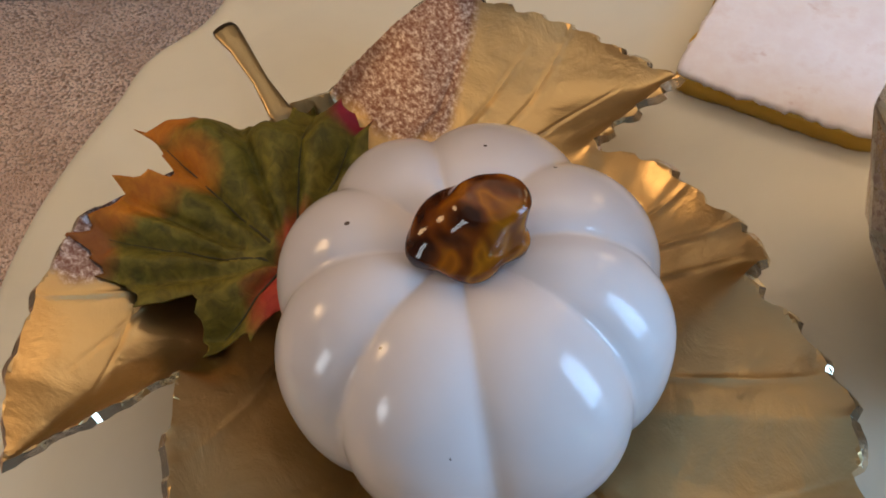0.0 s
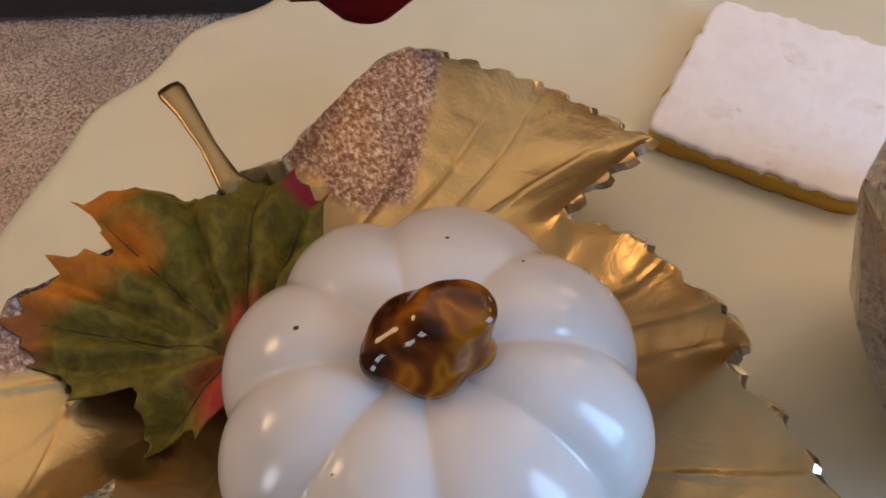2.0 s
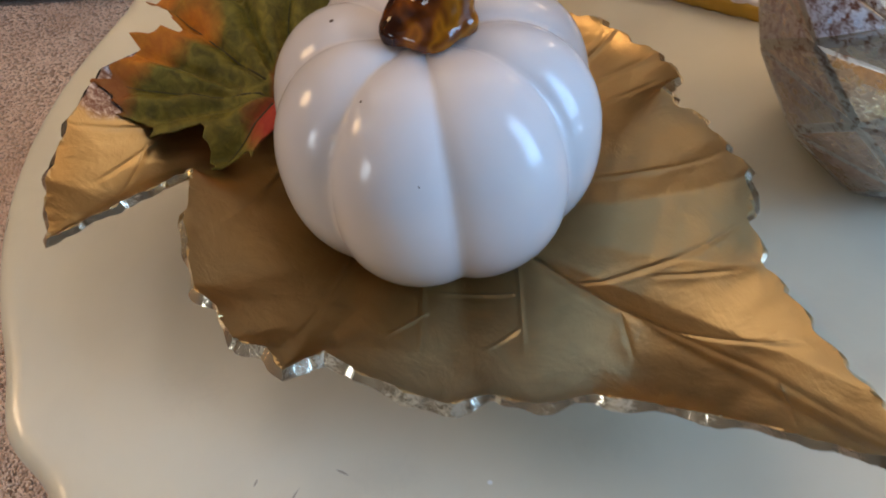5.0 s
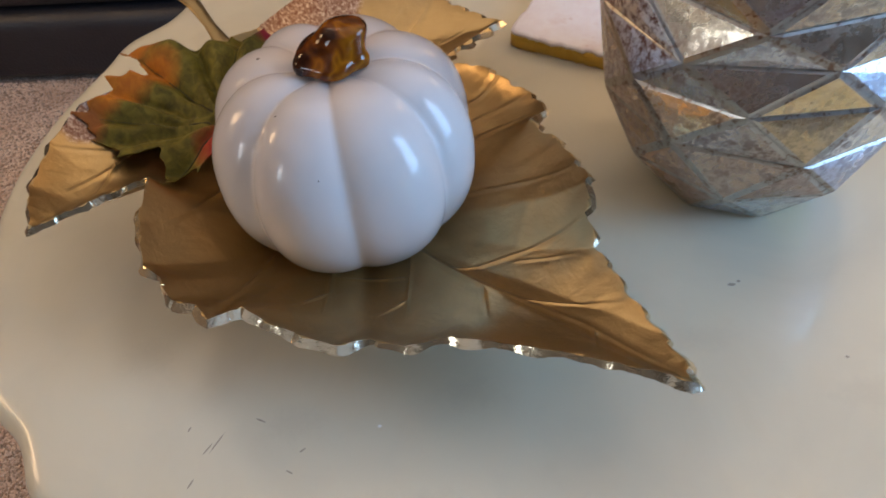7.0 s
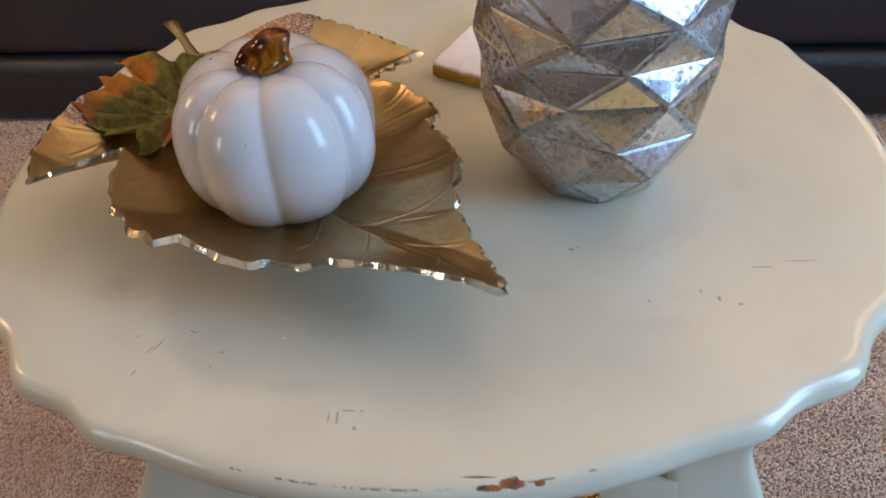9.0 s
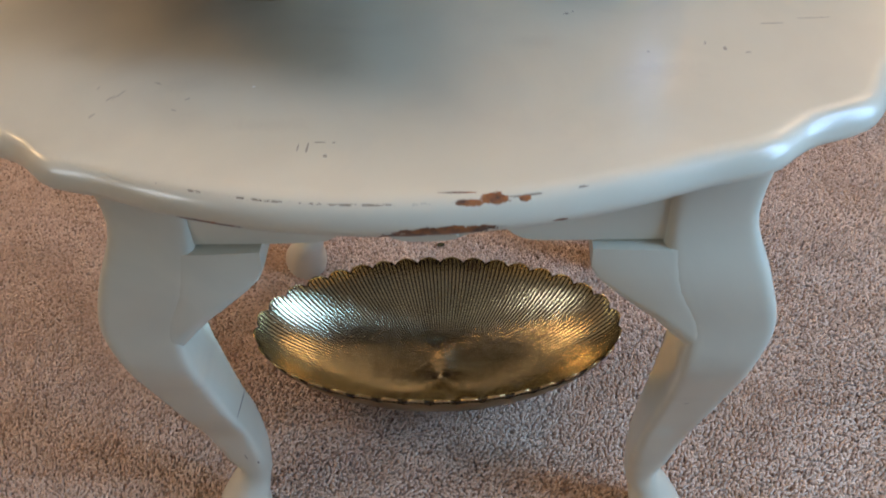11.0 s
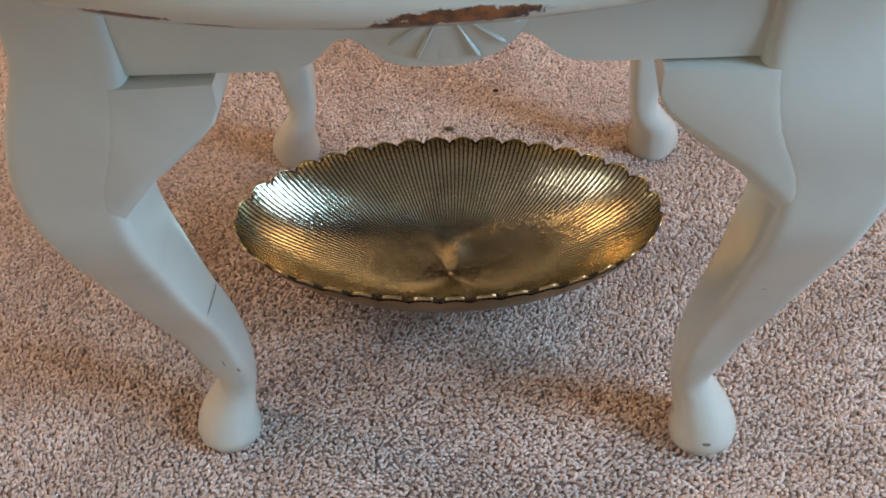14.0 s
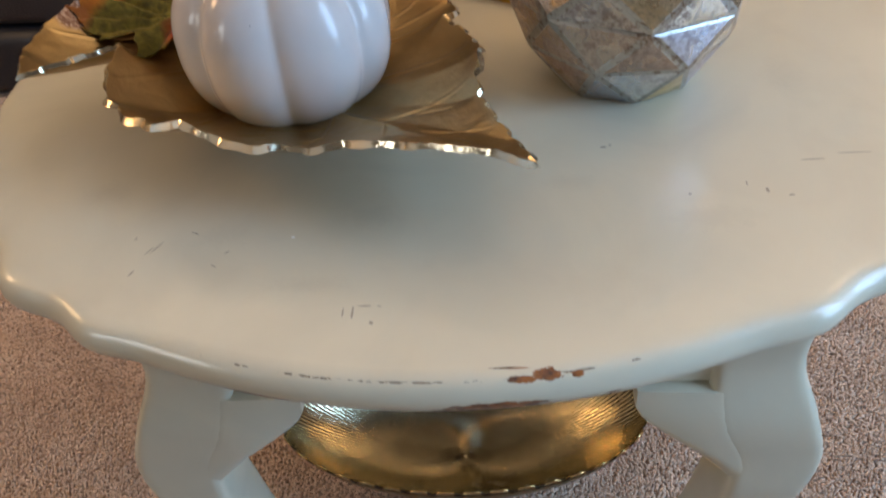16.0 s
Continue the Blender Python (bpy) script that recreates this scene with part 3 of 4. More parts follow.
AX, AY = 0.0255, -0.2455
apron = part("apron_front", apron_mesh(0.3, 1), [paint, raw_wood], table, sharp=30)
apron.location = (AX - 0.006, AY, 0)
for name, at, turn, length in (("apron_back", (0.018, 0.198, 0), 180, 0.3), ("apron_side", (-0.164, -0.02, 0), -90, 0.4), ("apron_side", (0.2, -0.02, 0), 90, 0.4)):
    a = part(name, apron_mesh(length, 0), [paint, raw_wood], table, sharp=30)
    a.location, a.rotation_euler = at, (0, 0, radians(turn))

# carved shell on the front apron: seven flutes in a fan
shell = part("carved_shell", loft([[(0.036 * math.cos(a) * k, y, 0.44 - 0.0285 * abs(math.sin(a)) * k) for a in np.linspace(0, -math.pi, 25)] for k, y in ((1.0, 0.001), (0.98, -0.002), (0.9, -0.0028))]), paint, apron, "carved fan-shaped shell ornament", sharp=40)
shell.location, shell.scale = (0.006, 0.0004, 0.0035), (1, 0.42, 1)
for k in range(7):
    a = math.pi * (0.08 + 0.84 * k / 6)
    tip = (0.0325 * math.cos(a), -0.0022, 0.44 - 0.0262 * math.sin(a))
    root = (0.006 * math.cos(a), -0.0022, 0.44 - 0.004 * math.sin(a))
    mid = [tuple(root[i] * (1 - f) + tip[i] * f for i in range(3)) for f in (0, 0.3, 0.7, 0.92, 1.0)]
    part("flute", tube(mid, [0.0015, 0.0026, 0.005, 0.0056, 0.0024], 12, 0.2), paint, shell)

# ---------------------------------------------------------------- leaf dish
from mathutils.geometry import delaunay_2d_cdt

LEAF_AT = Vector((-0.174, 0.029))
LEAF_U, LEAF_V = Vector((0.667, -0.746)), Vector((0.746, 0.667))
# half outlines as (along the midrib, out from it)
SIDE_A = [(0.0, 0.006), (0.01, 0.02), (0.0, 0.045), (-0.009, 0.07), (-0.012, 0.09), (-0.0115, 0.104), (0.005, 0.117), (0.022, 0.128), (0.039, 0.138), (0.058, 0.141), (0.08, 0.1445), (0.091, 0.1475), (0.0915, 0.121), (0.092, 0.094), (0.118, 0.102), (0.15, 0.1005), (0.17, 0.1), (0.181, 0.094), (0.1795, 0.083), (0.196, 0.082), (0.208, 0.0795), (0.223, 0.073), (0.236, 0.067), (0.25, 0.051), (0.268, 0.038), (0.285, 0.031), (0.302, 0.023), (0.32, 0.0175), (0.34, 0.008)]
SIDE_B = [(0.0, 0.006), (0.008, 0.02), (-0.004, 0.05), (-0.008, 0.09), (0.012, 0.118), (0.04, 0.142), (0.069, 0.155), (0.075, 0.125), (0.08, 0.094), (0.1, 0.111), (0.126, 0.125), (0.142, 0.124), (0.159, 0.1275), (0.172, 0.121), (0.185, 0.122), (0.188, 0.107), (0.201, 0.1035), (0.217, 0.0955), (0.23, 0.089), (0.237, 0.075), (0.25, 0.066), (0.262, 0.051), (0.279, 0.04), (0.305, 0.026), (0.335, 0.012)]
CENTRE = Vector((0.134, -0.01))


# one tooth of the rim: a long slope out and a short rounded step back
TOOTH = [(0.0, -0.5), (0.3, -0.34), (0.6, 0.1), (0.8, 0.46), (0.9, 0.3), (1.0, -0.5)]


def dish_outline():
    half_a = [Vector(p_) for p_ in SIDE_A]
    half_b = [Vector((u, -v)) for u, v in SIDE_B]
    loop = half_a + [Vector((0.351, 0.0))] + half_b[::-1]
    out = []
    rng = random.Random(4)
    phase, size = 0.0, 1.0
    for i, p0 in enumerate(loop):
        p1 = loop[(i + 1) % len(loop)]
        d = p1 - p0
        nrm = Vector((d.y, -d.x)).normalized()
        if nrm.dot((p0 + p1) / 2 - CENTRE) < 0:
            nrm = -nrm
        smooth_run = (p0.x < 0.03 and abs(p0.y) < 0.1) or (p0.x > 0.255 and p0.y < 0)
        lobe_end = p0.x < 0.095 and p0.y > 0.11
        pitch, amp = (0.0125, 0.0038) if lobe_end else ((0.016, 0.0034) if p0.y > 0 else (0.016, 0.0014))
        if smooth_run:
            amp = 0.0004
        n = max(1, round(d.length / 0.002))
        for k in range(n):
            tooth = float(np.interp(phase % 1, [f for f, _ in TOOTH], [o for _, o in TOOTH]))
            out.append(p0 + d * (k / n) + nrm * amp * size * tooth)
            if int(phase + d.length / n / pitch) > int(phase):
                size = rng.uniform(0.7, 1.25)
            phase += d.length / n / (pitch * (0.8 + 0.4 * size / 1.25))
    return out


# the embossed veins, each a chain of (along the midrib, out from it)
VEINS = [[(0.0, 0.0), (0.1, -0.004), (0.183, -0.008), (0.235, -0.01), (0.294, 0.0), (0.345, 0.001)]]
VEINS += [[(0.182, -0.009), (0.225, -0.047)], [(0.198, -0.027), (0.171, -0.051)], [(0.1, -0.004), (0.164, -0.047), (0.199, -0.076)], [(0.09, -0.03), (0.136, -0.064), (0.167, -0.107)], [(0.182, -0.06), (0.185, -0.083)]]
VEINS += [[(0.215, -0.04), (0.214, -0.056)], [(0.239, -0.01), (0.258, -0.025)], [(0.298, 0.001), (0.313, -0.015)], [(0.06, -0.03), (0.095, -0.081), (0.106, -0.11)]]
VEINS += [[(0.215, -0.009), (0.233, 0.022), (0.248, 0.046)], [(0.237, 0.017), (0.258, 0.032)], [(0.26, -0.005), (0.298, 0.02)], [(0.13, -0.005), (0.184, 0.043), (0.221, 0.069)]]
VEINS += [[(0.085, -0.003), (0.146, 0.081), (0.164, 0.101)], [(0.12, 0.035), (0.155, 0.071), (0.174, 0.092)], [(0.1, 0.03), (0.134, 0.088), (0.139, 0.108)]]
VEINS += [[(0.05, -0.002), (0.03, 0.061), (0.013, 0.089)], [(0.05, 0.03), (0.039, 0.082), (0.03, 0.115)], [(0.06, 0.04), (0.051, 0.095), (0.038, 0.134)], [(0.06, 0.05), (0.075, 0.13)]]
VEINS += [[(0.05, -0.002), (0.026, -0.086), (0.014, -0.119)], [(0.029, -0.084), (0.043, -0.125)], [(0.032, -0.096), (0.057, -0.123)]]
ribs = []
for n_, chain in enumerate(VEINS):
    for k_ in range(len(chain) - 1):
        ribs.append((Vector(chain[k_]), Vector(chain[k_ + 1]), (0.7 if len(chain) == 2 else 0.9) if n_ else 1.3, k_ / (len(chain) - 1), 1 / (len(chain) - 1)))
RIB_A, RIB_D, RIB_W = np.array([tuple(r[0]) for r in ribs]), np.array([tuple(r[1] - r[0]) for r in ribs]), np.array([r[2] for r in ribs])
RIB_F = np.array([r[3:] for r in ribs])


OUTLINE = dish_outline()
LOOP = [Vector(p_) for p_ in SIDE_A] + [Vector((0.351, 0.0))] + [Vector((u, -v)) for u, v in SIDE_B[::-1]]
OUT_A = np.array([tuple(LOOP[i].lerp(LOOP[(i + 1) % len(LOOP)], k / 20)) for i in range(len(LOOP)) for k in range(20)])


# how high the rim stands, by the direction from the middle of the dish (degrees)
RIM = [(0, 0.072), (8, 0.057), (20, 0.05), (35, 0.058), (46, 0.053), (69, 0.051), (92, 0.05), (108, 0.042), (124, 0.043), (143, 0.057), (165, 0.066), (180, 0.06), (210, 0.064), (240, 0.068), (266, 0.063), (282, 0.066), (294, 0.069), (316, 0.062), (334, 0.058), (348, 0.063), (360, 0.072)]


def edge_distance(q):
    """A softened distance to the outline, so that the dish shows no creases."""
    d2 = ((np.array((q.x, q.y)) - OUT_A) ** 2).sum(1) + 1e-7
    return float((d2 ** -3).mean() ** (-1 / 6)) * 0.62


def dish_height(q):
    """Height of the dish over the table: a shallow bowl whose lobes turn up."""
    d = q - CENTRE
    a = math.degrees(math.atan2(d.y, d.x)) % 360
    rim = float(np.interp(a, [r[0] for r in RIM], [r[1] for r in RIM]))
    k = d.length / (d.length + edge_distance(q) + 1e-6)
    z = 0.0085 + (rim - 0.0085) * (0.3 * k + 0.7 * k ** 2.4)
    z += 0.0012 * noise.noise(Vector((q.x * 30, q.y * 30, 0.3))) * k
    v = np.array((q.x, q.y)) - RIB_A
    f = np.clip((v * RIB_D).sum(1) / (RIB_D ** 2).sum(1), 0, 1)
    dist = np.hypot(*(v - RIB_D * f[:, None]).T)
    i = int(np.argmin(dist / RIB_W))
    w2 = dist[i] / (0.0012 * RIB_W[i])
    fade = 1 - 0.75 * (RIB_F[i, 0] + RIB_F[i, 1] * f[i]) ** 2
    z += fade * RIB_W[i] * (0.00085 * math.exp(-w2 * w2) - 0.0003 * math.exp(-((w2 - 2.4) / 1.2) ** 2))
    z += 0.0003 * noise.noise(Vector((q.x * 120, q.y * 120, 4.1)))
    return z


def sheet(outline, step, height, thick, seed=1, flare=0.0, lines=()):
    """A sheet of even thickness over an outline, with height over the plan. Slot 1 is its cut edge."""
    rng = random.Random(seed)
    n = len(outline)
    us, vs = [p_.x for p_ in outline], [p_.y for p_ in outline]
    pts = list(outline)
    start, run = np.array([tuple(a) for a, _ in lines]), np.array([tuple(b_ - a) for a, b_ in lines])
    u = min(us)
    row = 0
    while u < max(us):
        v = min(vs) + (step / 2 if row % 2 else 0)
        while v < max(vs):
            q = np.array((u + rng.uniform(-0.15, 0.15) * step, v + rng.uniform(-0.15, 0.15) * step))
            if len(lines):
                w = q - start
                f_ = np.clip((w * run).sum(1) / (run ** 2).sum(1), 0, 1)
            if not len(lines) or np.hypot(*(w - run * f_[:, None]).T).min() > 0.0035:
                pts.append(Vector(q))
            v += step
        u += step * 0.87
        row += 1
    for a, b_ in lines:
        d = b_ - a
        side = Vector((-d.y, d.x)).normalized()
        n_along = max(1, int(d.length / 0.0016))
        for k in range(n_along + 1):
            for o in (-0.0031, -0.0021, -0.0012, -0.0006, 0.0, 0.0006, 0.0012, 0.0021, 0.0031):
                pts.append(a + d * (k / n_along) + side * o)
    edges = [(i, (i + 1) % n) for i in range(n)]
    co, _, faces, orig, *_ = delaunay_2d_cdt(pts, edges, [list(range(n))], 1, 1e-6)
    bm = bmesh.new()
    top = [bm.verts.new((c.x, c.y, height(c))) for c in co]
    low = [bm.verts.new((c.x, c.y, t_.co.z - thick)) for c, t_ in zip(co, top)]
    for f in faces:
        for tri, flip in ((top, False), (low, True)):
            try:
                bm.faces.new([tri[i] for i in (f[::-1] if flip else f)])
            except ValueError:
                pass
    bm.normal_update()
    if sum(f.normal.z for f in bm.faces if f.verts[0] in set(top[:50])) < 0:
        bmesh.ops.reverse_faces(bm, faces=list(bm.faces))
    low_of = dict(zip(top, low))
    tops = set(top)
    out_dir = {}
    for e in bm.edges:
        if len(e.link_faces) == 1 and e.verts[0] in tops and e.verts[1] in tops:
            l = e.link_loops[0]
            d = l.link_loop_next.vert.co - l.vert.co
            for v in e.verts:
                out_dir[v] = out_dir.get(v, Vector()) + Vector((d.y, -d.x, 0)).normalized()
    for v, d in out_dir.items():
        # the cut edge is ground in short facets, each at its own slant
        facet = min(1.0, max(0.0, 0.5 + 1.2 * noise.noise(Vector((v.co.x * 70, v.co.y * 70, 0.5)))))
        low_of[v].co += d.normalized() * flare * (0.4 + 1.2 * facet)
    for e in [e for e in bm.edges if len(e.link_faces) == 1 and e.verts[0] in tops and e.verts[1] in tops]:
        l = e.link_loops[0]
        a, b_ = l.vert, l.link_loop_next.vert
        f = bm.faces.new((b_, a, low_of[a], low_of[b_]))
        f.material_index = 1
    for v in [v for v in bm.verts if not v.link_faces]:
        bm.verts.remove(v)
    return bm


dish = thing("leaf_dish", (LEAF_AT.x, LEAF_AT.y, TZ), "gold metal leaf-shaped dish with bright serrated edge on the table", "dish")
dish.rotation_euler = (0, 0, math.atan2(LEAF_U.y, LEAF_U.x))
blade = part("blade", sheet(OUTLINE, 0.0015, dish_height, 0.0027, 3, 0.0024, [(r[0], r[1]) for r in ribs]), [leaf_gold, edge_gold], dish, sharp=24)
zs = dish_height(Vector((0.0, 0.0)))
stalk_pts = [(0.012, 0.0, zs - 0.002), (0.0, 0.0, zs - 0.0005), (-0.018, 0.003, zs + 0.002), (-0.038, 0.006, zs + 0.005), (-0.05, 0.007, zs + 0.0065), (-0.0535, 0.0072, zs + 0.0065)]
part("stalk", tube(stalk_pts, [0.0062, 0.005, 0.0034, 0.0044, 0.0058, 0.0052], 16, 0.34), stalk_gold, dish)
part("foot", tube([(CENTRE.x - 0.03, CENTRE.y, 0.0035), (CENTRE.x + 0.03, CENTRE.y, 0.0035)], [0.0035, 0.0035], 10), leaf_gold, dish)


def dish_world(x, y):
    d = Vector((x, y)) - LEAF_AT
    return TZ + dish_height(Vector((d.dot(LEAF_U), d.dot(LEAF_V))))


# ---------------------------------------------------------------- pumpkin
PX, PY, PZ = -0.091, -0.0745, dish_world(-0.092, -0.078) + 0.001
pumpkin = thing("pumpkin", (PX, PY, PZ), "glossy white ceramic pumpkin with brown stem in the leaf dish", "ornament")


def pumpkin_mesh():
    rng = random.Random(8)
    n, m = 192, 64
    lobes = [rng.uniform(-0.05, 0.05) for _ in range(9)]
    rings = []
    for j in range(m + 1):
        t_ = math.pi * j / m
        r0 = 0.0685 * math.sin(t_) ** 0.72 if 0 < j < m else 0.0
        z0 = -0.057 * math.copysign(abs(math.cos(t_)) ** 0.86, math.cos(t_))
        if j > m / 2:
            z0 -= 0.009 * math.exp(-(r0 / 0.024) ** 2)
        else:
            z0 += 0.004 * math.exp(-(r0 / 0.03) ** 2)
        ring = []
        for i in range(n):
            a = 2 * math.pi * i / n
            ph = (a - radians(-82)) * 8 / (2 * math.pi)
            ph += 0.07 * math.sin(a * 2 + 0.6) + 0.05 * math.sin(3 * a)
            g = math.sqrt(math.sin(math.pi * ph) ** 2 + 0.006)
            lobe = g ** 0.62
            depth = 0.1 * min(1.0, r0 / 0.022)
            r = max(r0, 0.0004) * (1 - depth * (1 - lobe)) * (1 + 0.012 * math.sin(a + 1.2))
            lift = 0.004 * (lobe - 0.6) * math.sin(t_) ** 2 * (1 if j > m / 2 else 0.2)
            if j > m / 2:
                lift -= 0.003 * (1 - lobe) * min(1.0, r0 / 0.02) * math.cos(t_) ** 2
            ring.append((r * math.cos(a), r * math.sin(a), z0 + lift))
        rings.append(ring)
    low = min(p_[2] for r in rings for p_ in r)
    return loft([[(x, y, z - low) for x, y, z in r] for r in rings])


body = part("body", pumpkin_mesh(), ceramic, pumpkin, "glossy white glazed ribbed body")
CROWN = 0.1075


def stem_mesh():
    rings = []
    rows = glide([(-0.002, 0.0168, -0.003, 0), (0.001, 0.0176, -0.003, 0), (0.0036, 0.0172, -0.0028, 0), (0.006, 0.0158, -0.0018, 0.0005), (0.0105, 0.0138, 0.001, 0.0015), (0.0145, 0.0123, 0.0034, 0.0022), (0.0182, 0.0112, 0.005, 0.0026), (0.0203, 0.0086, 0.0056, 0.0028), (0.021, 0.005, 0.0057, 0.0028), (0.0207, 0.0005, 0.0057, 0.0028)], 44)
    for z, r, ox, oy in rows:
        ring = []
        for i in range(60):
            a = 2 * math.pi * i / 60
            facet = 1 + (0.07 * max(0.0, 1 - z / 0.016) + 0.02) * math.cos(5 * a + 0.9 + 40 * z)
            facet += 0.24 * math.exp(-((z - 0.0095) / 0.0045) ** 2) * max(0.0, math.cos(a - 3.0)) ** 2   # a shoulder on one side
            facet += 0.035 * noise.noise(Vector((2 * math.cos(a), 2 * math.sin(a), z * 160)))
            ring.append((ox + max(r, 0.0004) * facet * math.cos(a), oy + max(r, 0.0004) * facet * math.sin(a) * 0.8, z * 0.88))
        rings.append(ring)
    return loft(rings)


stem = part("stem", stem_mesh(), glaze_brown, pumpkin, "glossy brown and amber glazed stem")
stem.location = (0.006, -0.001, CROWN)

# ---------------------------------------------------------------- maple leaf of printed fabric
MAPLE = [(63, 0.064), (72, 0.066), (79, 0.073), (85, 0.066), (90, 0.076), (96, 0.072), (98, 0.062), (104, 0.058), (112, 0.067), (118, 0.077), (126, 0.086), (132, 0.088), (140, 0.097), (139.5, 0.084), (142, 0.072), (145, 0.062), (149, 0.069), (155, 0.083), (159, 0.079), (166, 0.087), (173, 0.092), (177, 0.082), (182, 0.079), (184, 0.068), (186, 0.066), (193, 0.064), (195, 0.052), (196, 0.04), (206, 0.041), (217, 0.0435), (229, 0.047), (231, 0.039), (234, 0.031), (244, 0.0325), (250, 0.024), (265, 0.019), (330, 0.012), (20, 0.022), (45, 0.042)]
MC = Vector((-0.159, -0.045))


def maple_outline():
    base_pts = [Vector((r * math.cos(radians(a)), r * math.sin(radians(a)))) for a, r in MAPLE]
    out = []
    for i, p0 in enumerate(base_pts):
        p1 = base_pts[(i + 1) % len(base_pts)]
        n = max(1, round((p1 - p0).length / 0.003))
        for k in range(n):
            f = k / n
            q = p0.lerp(p1, f)
            out.append(q * (1 - 0.05 * math.sin(math.pi * f)))
    return out


MAPLE_RIBS = [(90, 0.07), (115, 0.06), (139, 0.09), (158, 0.08), (170, 0.085), (222, 0.04), (68, 0.06), (183, 0.06)]


def maple_height(q):
    """It lies over the dish's lobe and curls: tips droop, ribs are creased in."""
    r = q.length
    a = math.degrees(math.atan2(q.y, q.x)) % 360
    z, near = 0.0, 1.0
    for ra, rl in MAPLE_RIBS:
        d = abs((a - ra + 180) % 360 - 180)
        off = r * math.sin(radians(min(d, 90)))
        near = min(near, off)
        if r < rl * 1.05:
            z -= 0.0042 * math.exp(-(off / 0.0022) ** 2) * (1 - 0.4 * r / rl)
    z += 0.007 * (1 - math.exp(-(near / 0.007) ** 2)) * min(1.0, r / 0.03)
    curl = max(0.0, r - 0.055) / 0.035
    z += (0.006 * math.sin(radians(a) * 5 + 1.0) - 0.004) * curl * curl
    tilt = 0.053 + 0.4 * min(q.y, 0.05) - 0.5 * max(0.0, q.y - 0.05) + 0.01 * math.exp(-(r / 0.025) ** 2)
    z += tilt + 0.004 * noise.noise(Vector((q.x * 38, q.y * 38, 2.0))) + 0.0025 * noise.noise(Vector((q.x * 95, q.y * 95, 7.0)))
    return max(z, dish_world(MC.x + q.x, MC.y + q.y) - TZ + 0.0015)


maple = thing("maple_leaf", (MC.x, MC.y, TZ), "artificial maple leaf, green with orange and red lobes, on the dish", "leaf")
part("leaf_blade", sheet(maple_outline(), 0.0015, maple_height, 0.0006, 5), [maple_mat, maple_mat], maple)
for ra, rl in MAPLE_RIBS[:1] + MAPLE_RIBS[2:3] + MAPLE_RIBS[4:7]:
    d = Vector((math.cos(radians(ra)), math.sin(radians(ra))))
    pts = [d * (0.004 + (rl * 0.92 - 0.004) * k / 9) for k in range(10)]
    part("vein", tube([(q.x, q.y, maple_height(q) + 0.0003) for q in pts], [0.0005 * (1.25 - k / 9) for k in range(10)], 6), maple_vein, maple)

# ---------------------------------------------------------------- coaster
coaster = thing("coaster", (0.069, 0.11, TZ), "square pale pink stone coaster with gold-painted rough edge", "coaster")
coaster.rotation_euler = (0, 0, radians(-28.5))


def coaster_outline(scale, seed, wobble):
    out = []
    for i in range(160):
        a = 2 * math.pi * i / 160
        c, s = math.cos(a), math.sin(a)
        r = 0.0505 * scale / (abs(c) ** 14 + abs(s) ** 14) ** (1 / 14)
        r += wobble * noise.noise(Vector((c * 7, s * 7, seed))) + wobble * 0.6 * noise.noise(Vector((c * 22, s * 22, seed)))
        out.append((r * c, r * s))
    return out


o_low, o_top = coaster_outline(0.985, 1.0, 0.0018), coaster_outline(1.0, 2.0, 0.0024)
part("gold_edge", loft([[(x, y, z) for x, y in o] for o, z in ((o_low, 0.0), (o_top, 0.0015), (o_top, 0.0075), (o_low, 0.0098))]), stone_gold, coaster, "rough gold-painted edge")
part("stone_face", loft([[(x * k, y * k, z) for x, y in coaster_outline(0.99, 4.0, 0.0026)] for k, z in ((1.0, 0.0096), (1.0, 0.0112), (0.985, 0.0121), (0.95, 0.0124))]), stone_pink, coaster, "pale pink pitted stone face")

# ---------------------------------------------------------------- faceted vase
VX, VY = 0.1275, -0.038
vase = thing("vase", (VX, VY, TZ), "faceted antique silver and gold metal vase with rust patina", "vase")
VR = [(0.0, 0.0475), (0.034, 0.069), (0.066, 0.079), (0.096, 0.0805), (0.12, 0.081), (0.144, 0.079), (0.168, 0.0765), (0.19, 0.072), (0.21, 0.066), (0.226, 0.061)]


def vase_vertices():
    rng = random.Random(21)
    rows = []
    for k, (z, r) in enumerate(VR):
        phase = radians(-109 if k % 2 else -86.5)
        edge = k in (0, len(VR) - 1)
        rows.append([Vector(((r + (0 if edge else rng.uniform(-0.002, 0.0038))) * math.cos(a), (r + (0 if edge else rng.uniform(-0.002, 0.0038))) * math.sin(a), z + (0 if edge else rng.uniform(-0.003, 0.003))))
                     for a in (phase + 2 * math.pi * (i + (0 if edge else rng.uniform(-0.07, 0.07))) / 8 for i in range(8))])
    return rows


rows = vase_vertices()
tris = []
for k in range(len(rows) - 1):
    lo, hi = rows[k], rows[k + 1]
    for i in range(8):
        if k % 2 == 0:   # upper row is turned back by half a step
            tris += [(lo[i], hi[(i + 1) % 8], hi[i]), (lo[i], lo[(i + 1) % 8], hi[(i + 1) % 8])]
        else:
            tris += [(lo[i], lo[(i + 1) % 8], hi[i]), (lo[(i + 1) % 8], hi[(i + 1) % 8], hi[i])]
core = loft([[(v.x * 0.93, v.y * 0.93, v.z) for v in rows[-1]]] + [[(v.x * 0.9, v.y * 0.9, v.z * 0.97 + 0.003) for v in r] for r in rows[::-1]], False, True)
shrink = {}
